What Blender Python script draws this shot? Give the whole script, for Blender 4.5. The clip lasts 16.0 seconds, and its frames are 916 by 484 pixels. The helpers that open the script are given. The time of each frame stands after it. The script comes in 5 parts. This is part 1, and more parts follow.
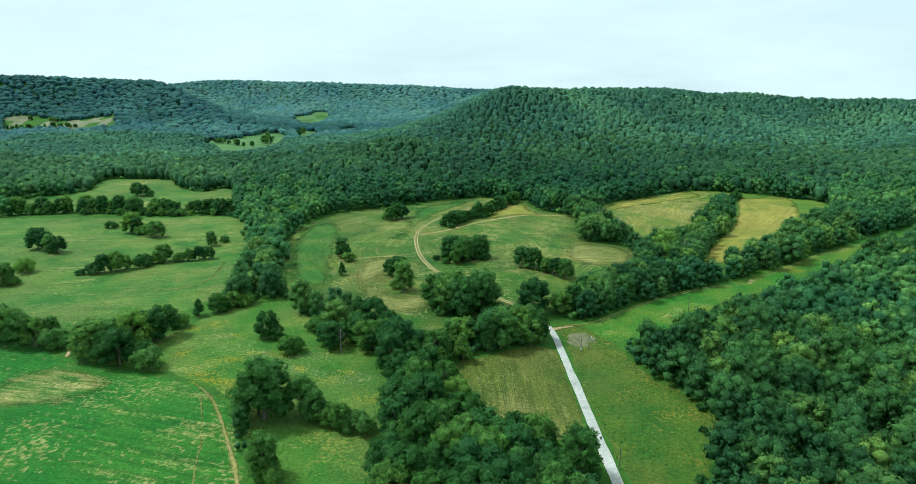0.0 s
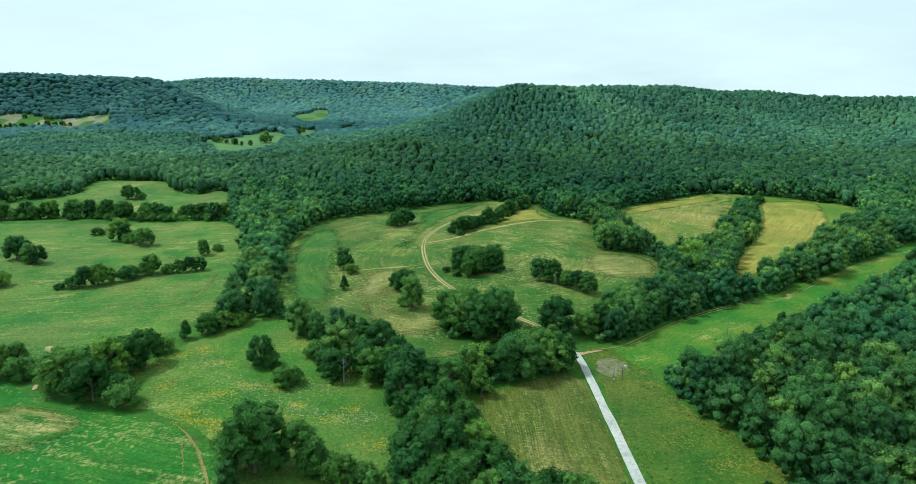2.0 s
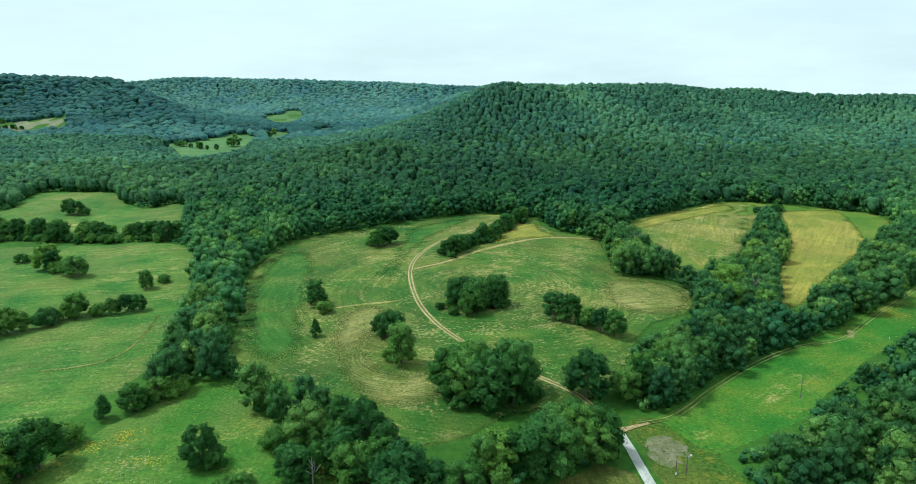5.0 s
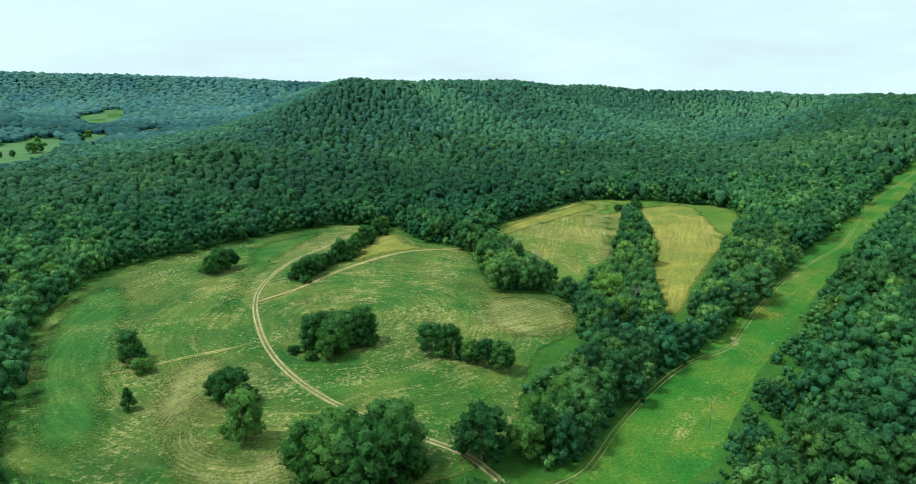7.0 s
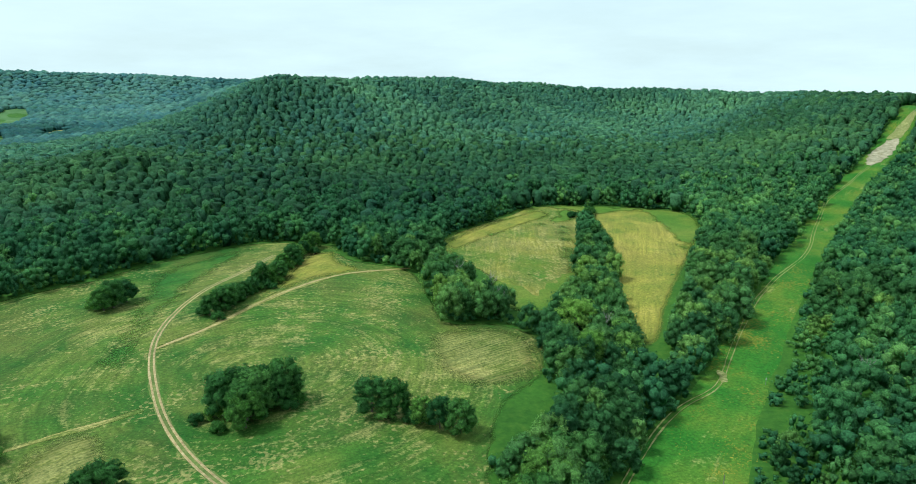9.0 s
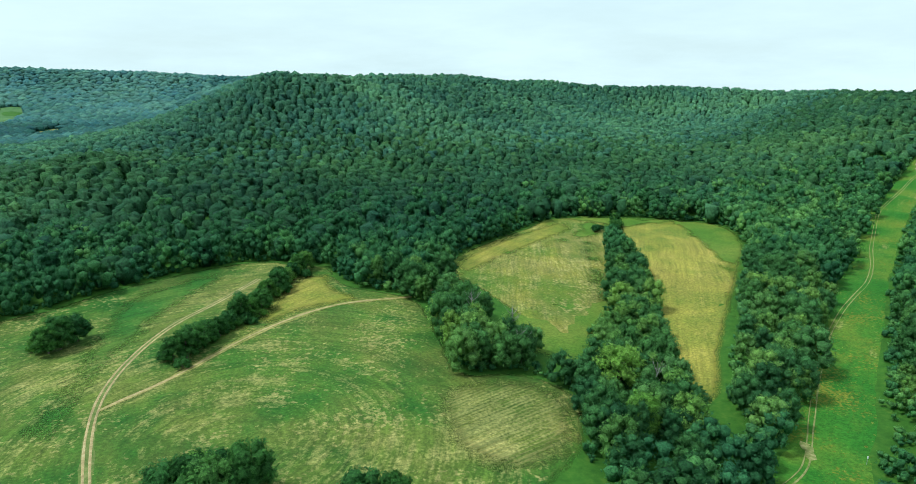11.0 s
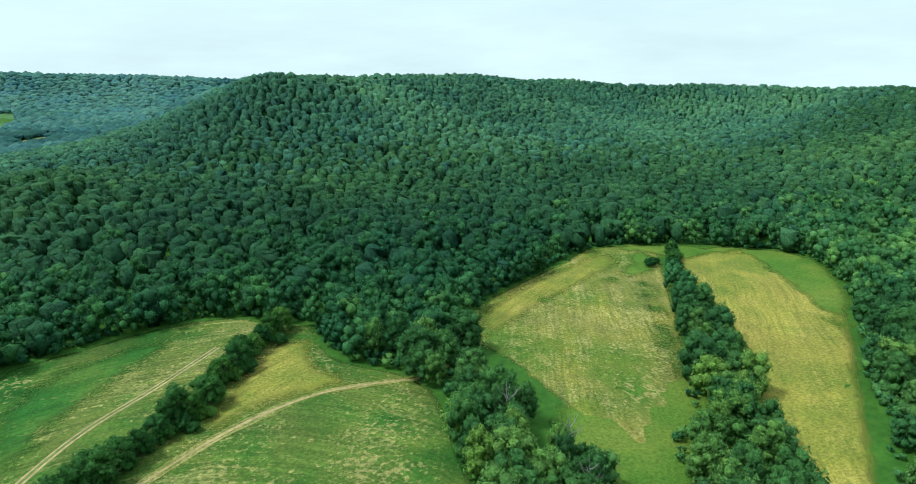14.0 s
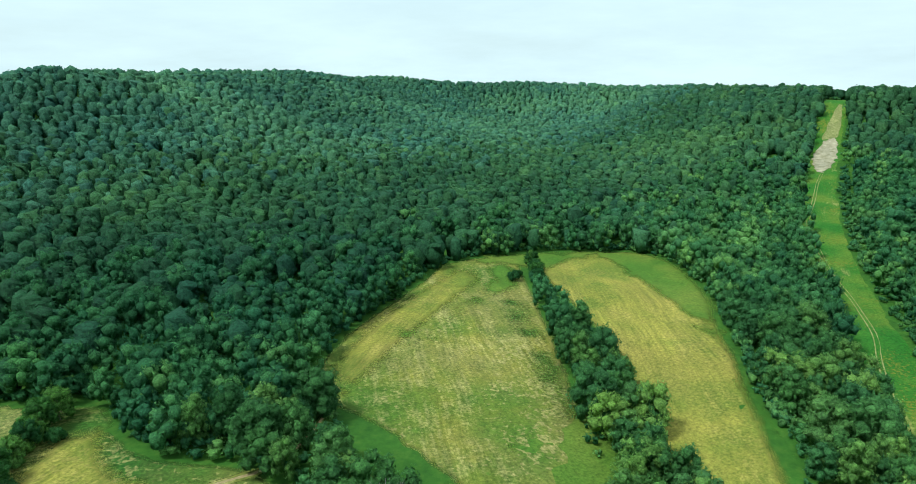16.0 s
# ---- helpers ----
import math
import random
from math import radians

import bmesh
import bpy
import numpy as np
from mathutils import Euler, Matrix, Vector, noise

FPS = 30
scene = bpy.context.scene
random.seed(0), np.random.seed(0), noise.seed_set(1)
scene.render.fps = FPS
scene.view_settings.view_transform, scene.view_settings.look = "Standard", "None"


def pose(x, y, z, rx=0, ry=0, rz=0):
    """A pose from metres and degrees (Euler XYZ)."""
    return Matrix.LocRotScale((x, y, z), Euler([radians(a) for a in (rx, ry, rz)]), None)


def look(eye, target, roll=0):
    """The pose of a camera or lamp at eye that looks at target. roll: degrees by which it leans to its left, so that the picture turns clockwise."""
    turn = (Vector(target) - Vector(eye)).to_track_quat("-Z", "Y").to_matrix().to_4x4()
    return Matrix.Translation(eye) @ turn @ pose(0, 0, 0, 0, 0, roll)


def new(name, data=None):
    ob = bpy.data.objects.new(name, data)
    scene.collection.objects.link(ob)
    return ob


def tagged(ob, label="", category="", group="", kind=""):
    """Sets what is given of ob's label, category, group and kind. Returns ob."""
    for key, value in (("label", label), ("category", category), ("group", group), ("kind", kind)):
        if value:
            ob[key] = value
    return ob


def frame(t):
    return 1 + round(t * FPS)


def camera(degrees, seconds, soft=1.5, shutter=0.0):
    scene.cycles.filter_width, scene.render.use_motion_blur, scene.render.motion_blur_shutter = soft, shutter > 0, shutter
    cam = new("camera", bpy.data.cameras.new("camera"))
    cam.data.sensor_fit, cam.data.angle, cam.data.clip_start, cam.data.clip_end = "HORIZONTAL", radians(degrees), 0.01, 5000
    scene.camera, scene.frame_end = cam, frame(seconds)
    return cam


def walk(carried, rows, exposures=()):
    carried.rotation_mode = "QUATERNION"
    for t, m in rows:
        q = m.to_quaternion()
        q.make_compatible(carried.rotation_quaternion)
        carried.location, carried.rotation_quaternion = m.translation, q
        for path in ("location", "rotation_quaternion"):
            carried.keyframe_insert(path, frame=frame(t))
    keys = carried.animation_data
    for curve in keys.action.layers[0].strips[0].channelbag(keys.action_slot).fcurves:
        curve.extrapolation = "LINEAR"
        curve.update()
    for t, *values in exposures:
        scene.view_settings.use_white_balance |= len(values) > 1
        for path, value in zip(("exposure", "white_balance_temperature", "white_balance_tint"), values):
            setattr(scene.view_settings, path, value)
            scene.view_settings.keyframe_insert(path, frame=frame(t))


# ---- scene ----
cam = camera(71.4, 16.0, soft=0.5)
PATH = [
    (0, (1.173, -0.021, 95.46), (1.164, 1.92, 94.981), -0.2),
    (0.5, (-0.054, 6.035, 95.466), (-0.064, 7.977, 94.984), -0.3),
    (1, (-1.474, 12.576, 95.454), (-1.483, 14.516, 94.97), -0.3),
    (1.5, (-3.043, 19.863, 95.416), (-3.052, 21.803, 94.929), -0.3),
    (2, (-4.789, 27.942, 95.349), (-4.799, 29.882, 94.863), -0.2),
    (2.5, (-6.51, 36.623, 95.313), (-6.519, 38.563, 94.827), -0.3),
    (3, (-7.923, 45.702, 95.285), (-7.936, 47.642, 94.799), -0.3),
    (3.2, (-8.418, 49.567, 95.266), (-8.433, 51.507, 94.779), -0.4),
    (5.3, (-13.163, 92.77, 94.468), (-13.059, 94.706, 93.979), -0.4),
    (5.5, (-13.346, 97.035, 94.469), (-13.137, 98.962, 93.979), -0.4),
    (6, (-13.139, 107.701, 94.558), (-12.781, 109.605, 94.063), -0.4),
    (6.5, (-12.312, 118.024, 94.589), (-11.947, 119.926, 94.09), -0.4),
    (7, (-10.905, 128.168, 94.556), (-10.399, 130.036, 94.054), -0.2),
    (7.5, (-8.94, 138.346, 94.485), (-8.286, 140.168, 93.982), -0.1),
    (8, (-6.496, 148.737, 94.357), (-5.815, 150.548, 93.853), -0.1),
    (8.5, (-3.856, 159.429, 94.141), (-3.169, 161.238, 93.635), -0.1),
    (9, (-0.869, 170.311, 93.956), (-0.181, 172.119, 93.446), -0.1),
    (9.2, (0.42, 174.716, 93.921), (1.106, 176.524, 93.41), -0.2),
    (11.3, (14.629, 221.338, 93.186), (15.295, 223.151, 92.669), -0.1),
    (11.5, (16.011, 225.877, 93.159), (16.675, 227.691, 92.641), -0.2),
    (12, (19.506, 237.598, 93.06), (20.164, 239.414, 92.54), -0.4),
    (12.5, (23.005, 249.543, 92.856), (23.657, 251.361, 92.338), -0.5),
    (13, (26.778, 261.698, 92.583), (27.425, 263.518, 92.065), -0.5),
    (13.5, (30.841, 274.198, 92.362), (31.481, 276.021, 91.846), -0.6),
    (14, (34.882, 287.103, 92.116), (35.517, 288.928, 91.601), -0.7),
    (14.5, (38.577, 300.215, 91.921), (39.209, 302.041, 91.403), -0.8),
    (15, (41.838, 312.772, 91.807), (42.485, 314.592, 91.291), -0.8),
    (15.5, (44.383, 322.285, 91.694), (45.198, 324.037, 91.176), -0.7),
    (16, (46.032, 327.982, 91.376), (47.132, 329.568, 90.849), -0.2),
]
walk(cam, [(t, look(eye, target, roll)) for t, eye, target, roll in PATH],
     exposures=[(0.0, 0.0, 5600, -4), (16.0, 0.0, 5600, -4)])

# ---------------------------------------------------------------- sky and sun
SUN_UP, SUN_ROUND = 58.0, 285.0      # degrees: height, and bearing clockwise from +y
world = bpy.data.worlds.new("sky")
scene.world = world
world.use_nodes = True
wn, wl = world.node_tree.nodes, world.node_tree.links
wn.clear()
w_out, w_bg, w_sky = wn.new("ShaderNodeOutputWorld"), wn.new("ShaderNodeBackground"), wn.new("ShaderNodeTexSky")
w_sky.sky_type, w_sky.sun_disc = "NISHITA", False
w_sky.sun_elevation, w_sky.sun_rotation = radians(SUN_UP), radians(SUN_ROUND)
w_sky.air_density, w_sky.dust_density, w_sky.altitude = 1.0, 3.0, 200
w_co, w_map, w_noise, w_ramp, w_mix = (wn.new("ShaderNodeTexCoord"), wn.new("ShaderNodeMapping"), wn.new("ShaderNodeTexNoise"),
                                       wn.new("ShaderNodeValToRGB"), wn.new("ShaderNodeMix"))
w_map.inputs["Scale"].default_value = (1.0, 1.0, 5.0)
w_noise.inputs["Scale"].default_value, w_noise.inputs["Detail"].default_value, w_noise.inputs["Roughness"].default_value = 2.6, 6, 0.62
w_ramp.color_ramp.elements[0].position, w_ramp.color_ramp.elements[1].position = 0.36, 0.66
w_ramp.color_ramp.elements[0].color, w_ramp.color_ramp.elements[1].color = (0.82, 0.82, 0.82, 1), (1, 1, 1, 1)
w_mix.data_type = "RGBA"
CLOUD = (7.55, 8.2, 8.1, 1)           # thin bright overcast, lit from above
w_mix.inputs["B"].default_value = CLOUD
wl.new(w_co.outputs["Generated"], w_map.inputs["Vector"])
wl.new(w_map.outputs["Vector"], w_noise.inputs["Vector"])
wl.new(w_noise.outputs["Fac"], w_ramp.inputs["Fac"])
wl.new(w_ramp.outputs["Color"], w_mix.inputs["Factor"])
wl.new(w_sky.outputs["Color"], w_mix.inputs["A"])
wl.new(w_mix.outputs["Result"], w_bg.inputs["Color"])
w_bg.inputs["Strength"].default_value = 0.122
wl.new(w_bg.outputs["Background"], w_out.inputs["Surface"])

sun = new("sun", bpy.data.lights.new("sun", "SUN"))
sun.data.energy, sun.data.angle, sun.data.color = 3.4, radians(9), (1.0, 0.96, 0.88)
s_az, s_el = radians(SUN_ROUND), radians(SUN_UP)
s_from = Vector((math.sin(s_az) * math.cos(s_el), math.cos(s_az) * math.cos(s_el), math.sin(s_el)))
sun.matrix_world = look(s_from * 900, (0, 0, 0))

# ---------------------------------------------------------------- materials
def material(name):
    """A new node material: its tree, its shader and a helper that adds a linked node."""
    m = bpy.data.materials.new(name)
    m.use_nodes = True
    tree = m.node_tree
    shader = tree.nodes["Principled BSDF"]

    def add(kind, links=(), **values):
        node = tree.nodes.new(kind)
        for key, value in values.items():
            if key in ("data_type", "blend_type", "operation", "attribute_name", "wave_type", "bands_direction", "feature", "interpolation_type"):
                setattr(node, key, value)
            else:
                node.inputs[key.replace("_", " ")].default_value = value
        for key, socket in links:
            tree.links.new(socket, node.inputs[key])
        return node

    return m, tree, shader, add


def ramp(add, fac, stops):
    """A colour ramp of (position, colour) fed by fac."""
    node = add("ShaderNodeValToRGB", [("Fac", fac)])
    els = node.color_ramp.elements
    while len(els) < len(stops):
        els.new(0.5)
    for el, (at, colour) in zip(els, stops):
        el.position, el.color = at, (*colour, 1)
    return node.outputs["Color"]


def mixed(add, fac, a, b, blend="MIX"):
    node = add("ShaderNodeMix", data_type="RGBA", blend_type=blend)
    tree = node.id_data
    for key, v in (("Factor", fac), ("A", a), ("B", b)):
        if isinstance(v, (int, float)):
            node.inputs[key].default_value = v
        elif isinstance(v, tuple):
            node.inputs[key].default_value = (*v, 1)
        else:
            tree.links.new(v, node.inputs[key])
    return node.outputs["Result"]


def place_noise(add, scale, detail=4.0, rough=0.55, stretch=None, turn=0.0):
    co = add("ShaderNodeTexCoord").outputs["Object"]
    if stretch:
        mp = add("ShaderNodeMapping", [("Vector", co)], Scale=stretch, Rotation=(0, 0, turn))
        co = mp.outputs["Vector"]
    return add("ShaderNodeTexNoise", [("Vector", co)], Scale=scale, Detail=detail, Roughness=rough).outputs["Fac"]


def place_vector(add, scale):
    co = add("ShaderNodeTexCoord").outputs["Object"]
    return add("ShaderNodeTexNoise", [("Vector", co)], Scale=scale, Detail=2.0, Roughness=0.5).outputs["Color"]


def roughen(tree, add, shader, fac, height, distance=1.0):
    b = add("ShaderNodeBump", [("Height", fac)], Strength=height, Distance=distance)
    tree.links.new(b.outputs["Normal"], shader.inputs["Normal"])


def field_material(name, greens, straw, cover=0.5, rows=0.0, row_gap=6.0, flowers=None, patch=0.016, feather=0.0, clumps=0.0, veil=None):
    """Grass or crop: three greens in drifts, straw-coloured patches and streaks, swaths that follow the field's edge."""
    m, tree, shader, add = material(name)
    broad = place_noise(add, patch, 5, 0.6)
    mid = place_noise(add, 0.11, 6, 0.65)
    fine = place_noise(add, 1.1, 5, 0.7)
    base = ramp(add, broad, [(0.34, greens[0]), (0.50, greens[1]), (0.66, greens[2])])
    drift = place_noise(add, 0.045, 5, 0.6)
    base = mixed(add, ramp(add, drift, [(0.50, (0, 0, 0)), (0.66, (0.8, 0.8, 0.8))]), base, greens[2])
    base = mixed(add, ramp(add, drift, [(0.36, (0.8, 0.8, 0.8)), (0.48, (0, 0, 0))]), base, greens[0])
    # swaths: lines and streaks that run with the mowing
    edge = add("ShaderNodeAttribute", attribute_name="edge").outputs["Fac"]
    furrow = add("ShaderNodeAttribute", attribute_name="furrow").outputs["Vector"]
    sway = add("ShaderNodeVectorMath", [(0, place_vector(add, 0.02))], operation="SCALE")
    sway.inputs["Scale"].default_value = 1.5 if rows > 1 else 5.0
    lane = add("ShaderNodeVectorMath", [(0, furrow), (1, sway.outputs[0])], operation="ADD").outputs[0]
    bands = add("ShaderNodeTexNoise", [("Vector", lane)], Scale=1.0 / row_gap, Detail=3.0, Roughness=0.7).outputs["Fac"]
    streak = add("ShaderNodeTexNoise", [("Vector", lane)], Scale=0.55, Detail=4.0, Roughness=0.75).outputs["Fac"]
    across = add("ShaderNodeSeparateXYZ", [("Vector", lane)]).outputs["X"]
    per = add("ShaderNodeMath", [(0, across)], operation="MULTIPLY")
    per.inputs[1].default_value = 2 * math.pi / (0.42 * row_gap)
    wave = add("ShaderNodeMath", [(0, per.outputs[0])], operation="SINE").outputs[0]
    up = add("ShaderNodeMapRange", [("Value", wave)])
    up.inputs["From Min"].default_value = -1.0
    if straw:
        # straw lies where drifts, swaths and tufts agree
        s0 = add("ShaderNodeMath", [(0, bands), (1, mid)], operation="ADD").outputs[0]
        thin = add("ShaderNodeMath", [(0, streak), (2, s0)], operation="MULTIPLY_ADD")
        thin.inputs[1].default_value = 0.60 if rows else 0.40
        s1 = thin.outputs[0]
        s2 = add("ShaderNodeMath", [(0, broad), (1, s1)], operation="ADD").outputs[0]
        row = add("ShaderNodeMath", [(0, up.outputs[0]), (2, s2)], operation="MULTIPLY_ADD")
        row.inputs[1].default_value = 0.20 * rows
        s4 = add("ShaderNodeMath", [(0, fine), (2, row.outputs[0])], operation="MULTIPLY_ADD")
        s4.inputs[1].default_value = 0.60
        lo = (2.65 if rows else 2.55) - 0.5 * cover
        fac = add("ShaderNodeMapRange", [("Value", s4.outputs[0])])
        fac.inputs["From Min"].default_value, fac.inputs["From Max"].default_value = lo - 0.10, lo + 0.28
        fac.inputs["To Max"].default_value = 0.80
        base = mixed(add, fac.outputs[0], base, mixed(add, fine, straw[0], straw[1]))
    if veil:
        # thin dry growth drawn over the green in broad drifts
        thin_growth = place_noise(add, 0.021, 6, 0.66, (1.25, 0.8, 1.0), 0.7)
        base = mixed(add, ramp(add, thin_growth, [(0.46, (0, 0, 0)), (0.62, (0.55, 0.55, 0.55))]), base, mixed(add, fine, veil, tuple(1.35 * c for c in veil)))
    if clumps:
        # loose heaps and tufts of cut straw
        heap, where = place_noise(add, 0.62, 4, 0.6), place_noise(add, 0.040, 4, 0.6, (0.9, 1.2, 1.0), 1.9)
        pile = add("ShaderNodeMath", [(0, where), (2, heap)], operation="MULTIPLY_ADD")
        pile.inputs[1].default_value = 0.75
        fac = add("ShaderNodeMapRange", [("Value", pile.outputs[0])])
        fac.inputs["From Min"].default_value, fac.inputs["From Max"].default_value, fac.inputs["To Max"].default_value = 0.96, 1.05, clumps
        base = mixed(add, fac.outputs[0], base, mixed(add, fine, straw[0], straw[1]))
    if rows:
        dark = mixed(add, 1.0, base, (0.55, 0.66, 0.55), "MULTIPLY")
        k = add("ShaderNodeMapRange", [("Value", bands)])
        k.inputs["From Min"].default_value, k.inputs["From Max"].default_value, k.inputs["To Max"].default_value = 0.42, 0.62, min(1.0, 1.6 * rows)
        base = mixed(add, k.outputs[0], base, dark)
        k = add("ShaderNodeMath", [(0, up.outputs[0])], operation="MULTIPLY")
        k.inputs[1].default_value = 0.6 * rows
        base = mixed(add, k.outputs[0], base, dark)
    if flowers:
        spots = place_noise(add, 0.9, 3, 0.7)
        drift = place_noise(add, 0.035, 3, 0.6)
        both = add("ShaderNodeMath", [(0, spots), (1, drift)], operation="ADD").outputs[0]
        fac = add("ShaderNodeMapRange", [("Value", both)])
        fac.inputs["From Min"].default_value, fac.inputs["From Max"].default_value = 1.09, 1.24
        base = mixed(add, fac.outputs[0], base, flowers)
    speck = ramp(add, fine, [(0.36, (0.68, 0.71, 0.68)), (0.64, (1.32, 1.29, 1.24))])
    base = mixed(add, 1.0, base, speck, "MULTIPLY")
    line = ramp(add, streak, [(0.36, (0.76, 0.79, 0.76)), (0.64, (1.24, 1.21, 1.17))])
    plain = ramp(add, broad, [(0.42, (0.35, 0.35, 0.35)), (0.58, (1, 1, 1))])
    base = mixed(add, plain if rows else 0.3, base, mixed(add, 1.0, base, line, "MULTIPLY"))
    tree.links.new(base, shader.inputs["Base Color"])
    shader.inputs["Roughness"].default_value = 0.9
    shader.inputs["Specular IOR Level"].default_value = 0.15
    roughen(tree, add, shader, fine, 0.35, 0.5)
    if feather:
        # the stand thins out unevenly towards its rim
        torn = add("ShaderNodeMath", [(0, mid), (1, fine)], operation="ADD").outputs[0]
        rim = add("ShaderNodeMath", [(0, torn), (2, edge)], operation="MULTIPLY_ADD")
        rim.inputs[1].default_value = -1.6 * feather
        full = add("ShaderNodeMapRange", [("Value", rim.outputs[0])])
        full.inputs["From Min"].default_value, full.inputs["From Max"].default_value = -1.5 * feather, 0.0
        gap = add("ShaderNodeBsdfTransparent")
        out = add("ShaderNodeMixShader", [(0, full.outputs[0]), (1, gap.outputs[0]), (2, shader.outputs[0])])
        tree.links.new(out.outputs[0], tree.nodes["Material Output"].inputs["Surface"])
    return m


def plain_ground(name, a, b, c, scale=0.4, bump=0.4):
    m, tree, shader, add = material(name)
    n1, n2 = place_noise(add, scale, 6, 0.65), place_noise(add, scale * 0.12, 4)
    base = ramp(add, n1, [(0.3, a), (0.52, b), (0.72, c)])
    base = mixed(add, 1.0, base, ramp(add, n2, [(0.3, (0.78, 0.8, 0.76)), (0.7, (1.18, 1.15, 1.1))]), "MULTIPLY")
    tree.links.new(base, shader.inputs["Base Color"])
    shader.inputs["Roughness"].default_value = 0.95
    shader.inputs["Specular IOR Level"].default_value = 0.15
    roughen(tree, add, shader, n1, bump, 0.5)
    return m


def leaf_material(name, dark, middle, light, by_object, ragged, grain_scale=1.7, depth=1.0):
    """Broad-leaf foliage: a tone for the tree, a tone for every spray, leaves picked out by grain and relief; ragged sprays have gaps."""
    m, tree, shader, add = material(name)
    geo = add("ShaderNodeNewGeometry")
    if by_object:
        tone = add("ShaderNodeObjectInfo").outputs["Random"]
    else:
        tone = add("ShaderNodeAttribute", attribute_name="tone").outputs["Fac"]
    base = ramp(add, tone, [(0.05, dark), (0.55, middle), (0.97, light)])
    # some trees lean to yellow, some to grey-blue
    if by_object:
        many = add("ShaderNodeMath", [(0, tone)], operation="MULTIPLY")
        many.inputs[1].default_value = 37.0
        lean = add("ShaderNodeMath", [(0, many.outputs[0])], operation="FRACT").outputs[0]
    else:
        lean = add("ShaderNodeAttribute", attribute_name="lean").outputs["Fac"]
    base = mixed(add, 1.0, base, ramp(add, lean, [(0.0, (0.86, 0.94, 1.14)), (0.45, (1.0, 1.0, 1.0)), (1.0, (1.09, 1.05, 0.90))]), "MULTIPLY")
    base = mixed(add, 1.0, base, ramp(add, geo.outputs["Random Per Island"], [(0.0, (0.76, 0.78, 0.80)), (1.0, (1.24, 1.22, 1.15))]), "MULTIPLY")
    grain = add("ShaderNodeTexNoise", [("Vector", geo.outputs["Position"])], Scale=grain_scale, Detail=3.0, Roughness=0.75).outputs["Fac"]
    base = mixed(add, depth, base, mixed(add, 1.0, base, ramp(add, grain, [(0.34, (0.50, 0.53, 0.54)), (0.66, (1.54, 1.50, 1.38))]), "MULTIPLY"))
    tree.links.new(base, shader.inputs["Base Color"])
    shader.inputs["Roughness"].default_value = 0.6
    shader.inputs["Specular IOR Level"].default_value = 0.10
    roughen(tree, add, shader, grain, 0.9, 1.0 / grain_scale)
    thin = add("ShaderNodeBsdfTranslucent", [("Color", base)])
    both = add("ShaderNodeMixShader", [(1, shader.outputs[0]), (2, thin.outputs[0])])
    both.inputs[0].default_value = 0.40
    out = both.outputs[0]
    if ragged:
        holes = add("ShaderNodeTexNoise", [("Vector", geo.outputs["Position"])], Scale=3.6, Detail=2.0, Roughness=0.6).outputs["Fac"]
        cut = add("ShaderNodeMath", [(0, holes)], operation="GREATER_THAN")
        cut.inputs[1].default_value = 0.46
        gap = add("ShaderNodeBsdfTransparent")
        out = add("ShaderNodeMixShader", [(0, cut.outputs[0]), (1, gap.outputs[0]), (2, out)]).outputs[0]
    tree.links.new(out, tree.nodes["Material Output"].inputs["Surface"])
    return m


def bark_material():
    m, tree, shader, add = material("bark")
    n = place_noise(add, 3.0, 5, 0.65, (1, 1, 0.2))
    tree.links.new(ramp(add, n, [(0.3, (0.07, 0.055, 0.04)), (0.7, (0.22, 0.19, 0.16))]), shader.inputs["Base Color"])
    shader.inputs["Roughness"].default_value = 0.95
    roughen(tree, add, shader, n, 0.6, 0.1)
    return m


STRAW = ((0.30, 0.245, 0.085), (0.46, 0.385, 0.165))
RIPE = ((0.27, 0.215, 0.055), (0.37, 0.30, 0.085))
OLIVE = (0.112, 0.112, 0.028)
HAY_GREENS = (0.028, 0.098, 0.013), (0.060, 0.132, 0.018), (0.125, 0.164, 0.029)
LUSH_GREENS = (0.030, 0.108, 0.015), (0.050, 0.132, 0.019), (0.092, 0.152, 0.026)
ROW_GREENS = (0.070, 0.120, 0.020), (0.116, 0.146, 0.026), (0.172, 0.170, 0.038)
GOLD_GREENS = (0.135, 0.172, 0.026), (0.215, 0.212, 0.036), (0.300, 0.258, 0.050)
M_HAY = field_material("mown_hay", HAY_GREENS, STRAW, 0.68, 0.42, 7.0, clumps=0.55, veil=OLIVE, feather=1.5)
M_PALE = field_material("pale_hay", ((0.078, 0.142, 0.018), (0.140, 0.172, 0.025), (0.215, 0.198, 0.036)), STRAW, 0.86, 0.28, 6.0, patch=0.03, clumps=0.6, veil=(0.17, 0.150, 0.045), feather=1.5)
M_GOLD = field_material("ripe_hay", GOLD_GREENS, RIPE, 0.74, 0.22, 6.0, clumps=0.30, veil=(0.23, 0.185, 0.045), feather=2.0)
M_CROP = field_material("young_crop", ((0.020, 0.112, 0.012), (0.029, 0.130, 0.014), (0.048, 0.146, 0.017)), STRAW, 0.55, 0.25, 8.0, clumps=0.45)
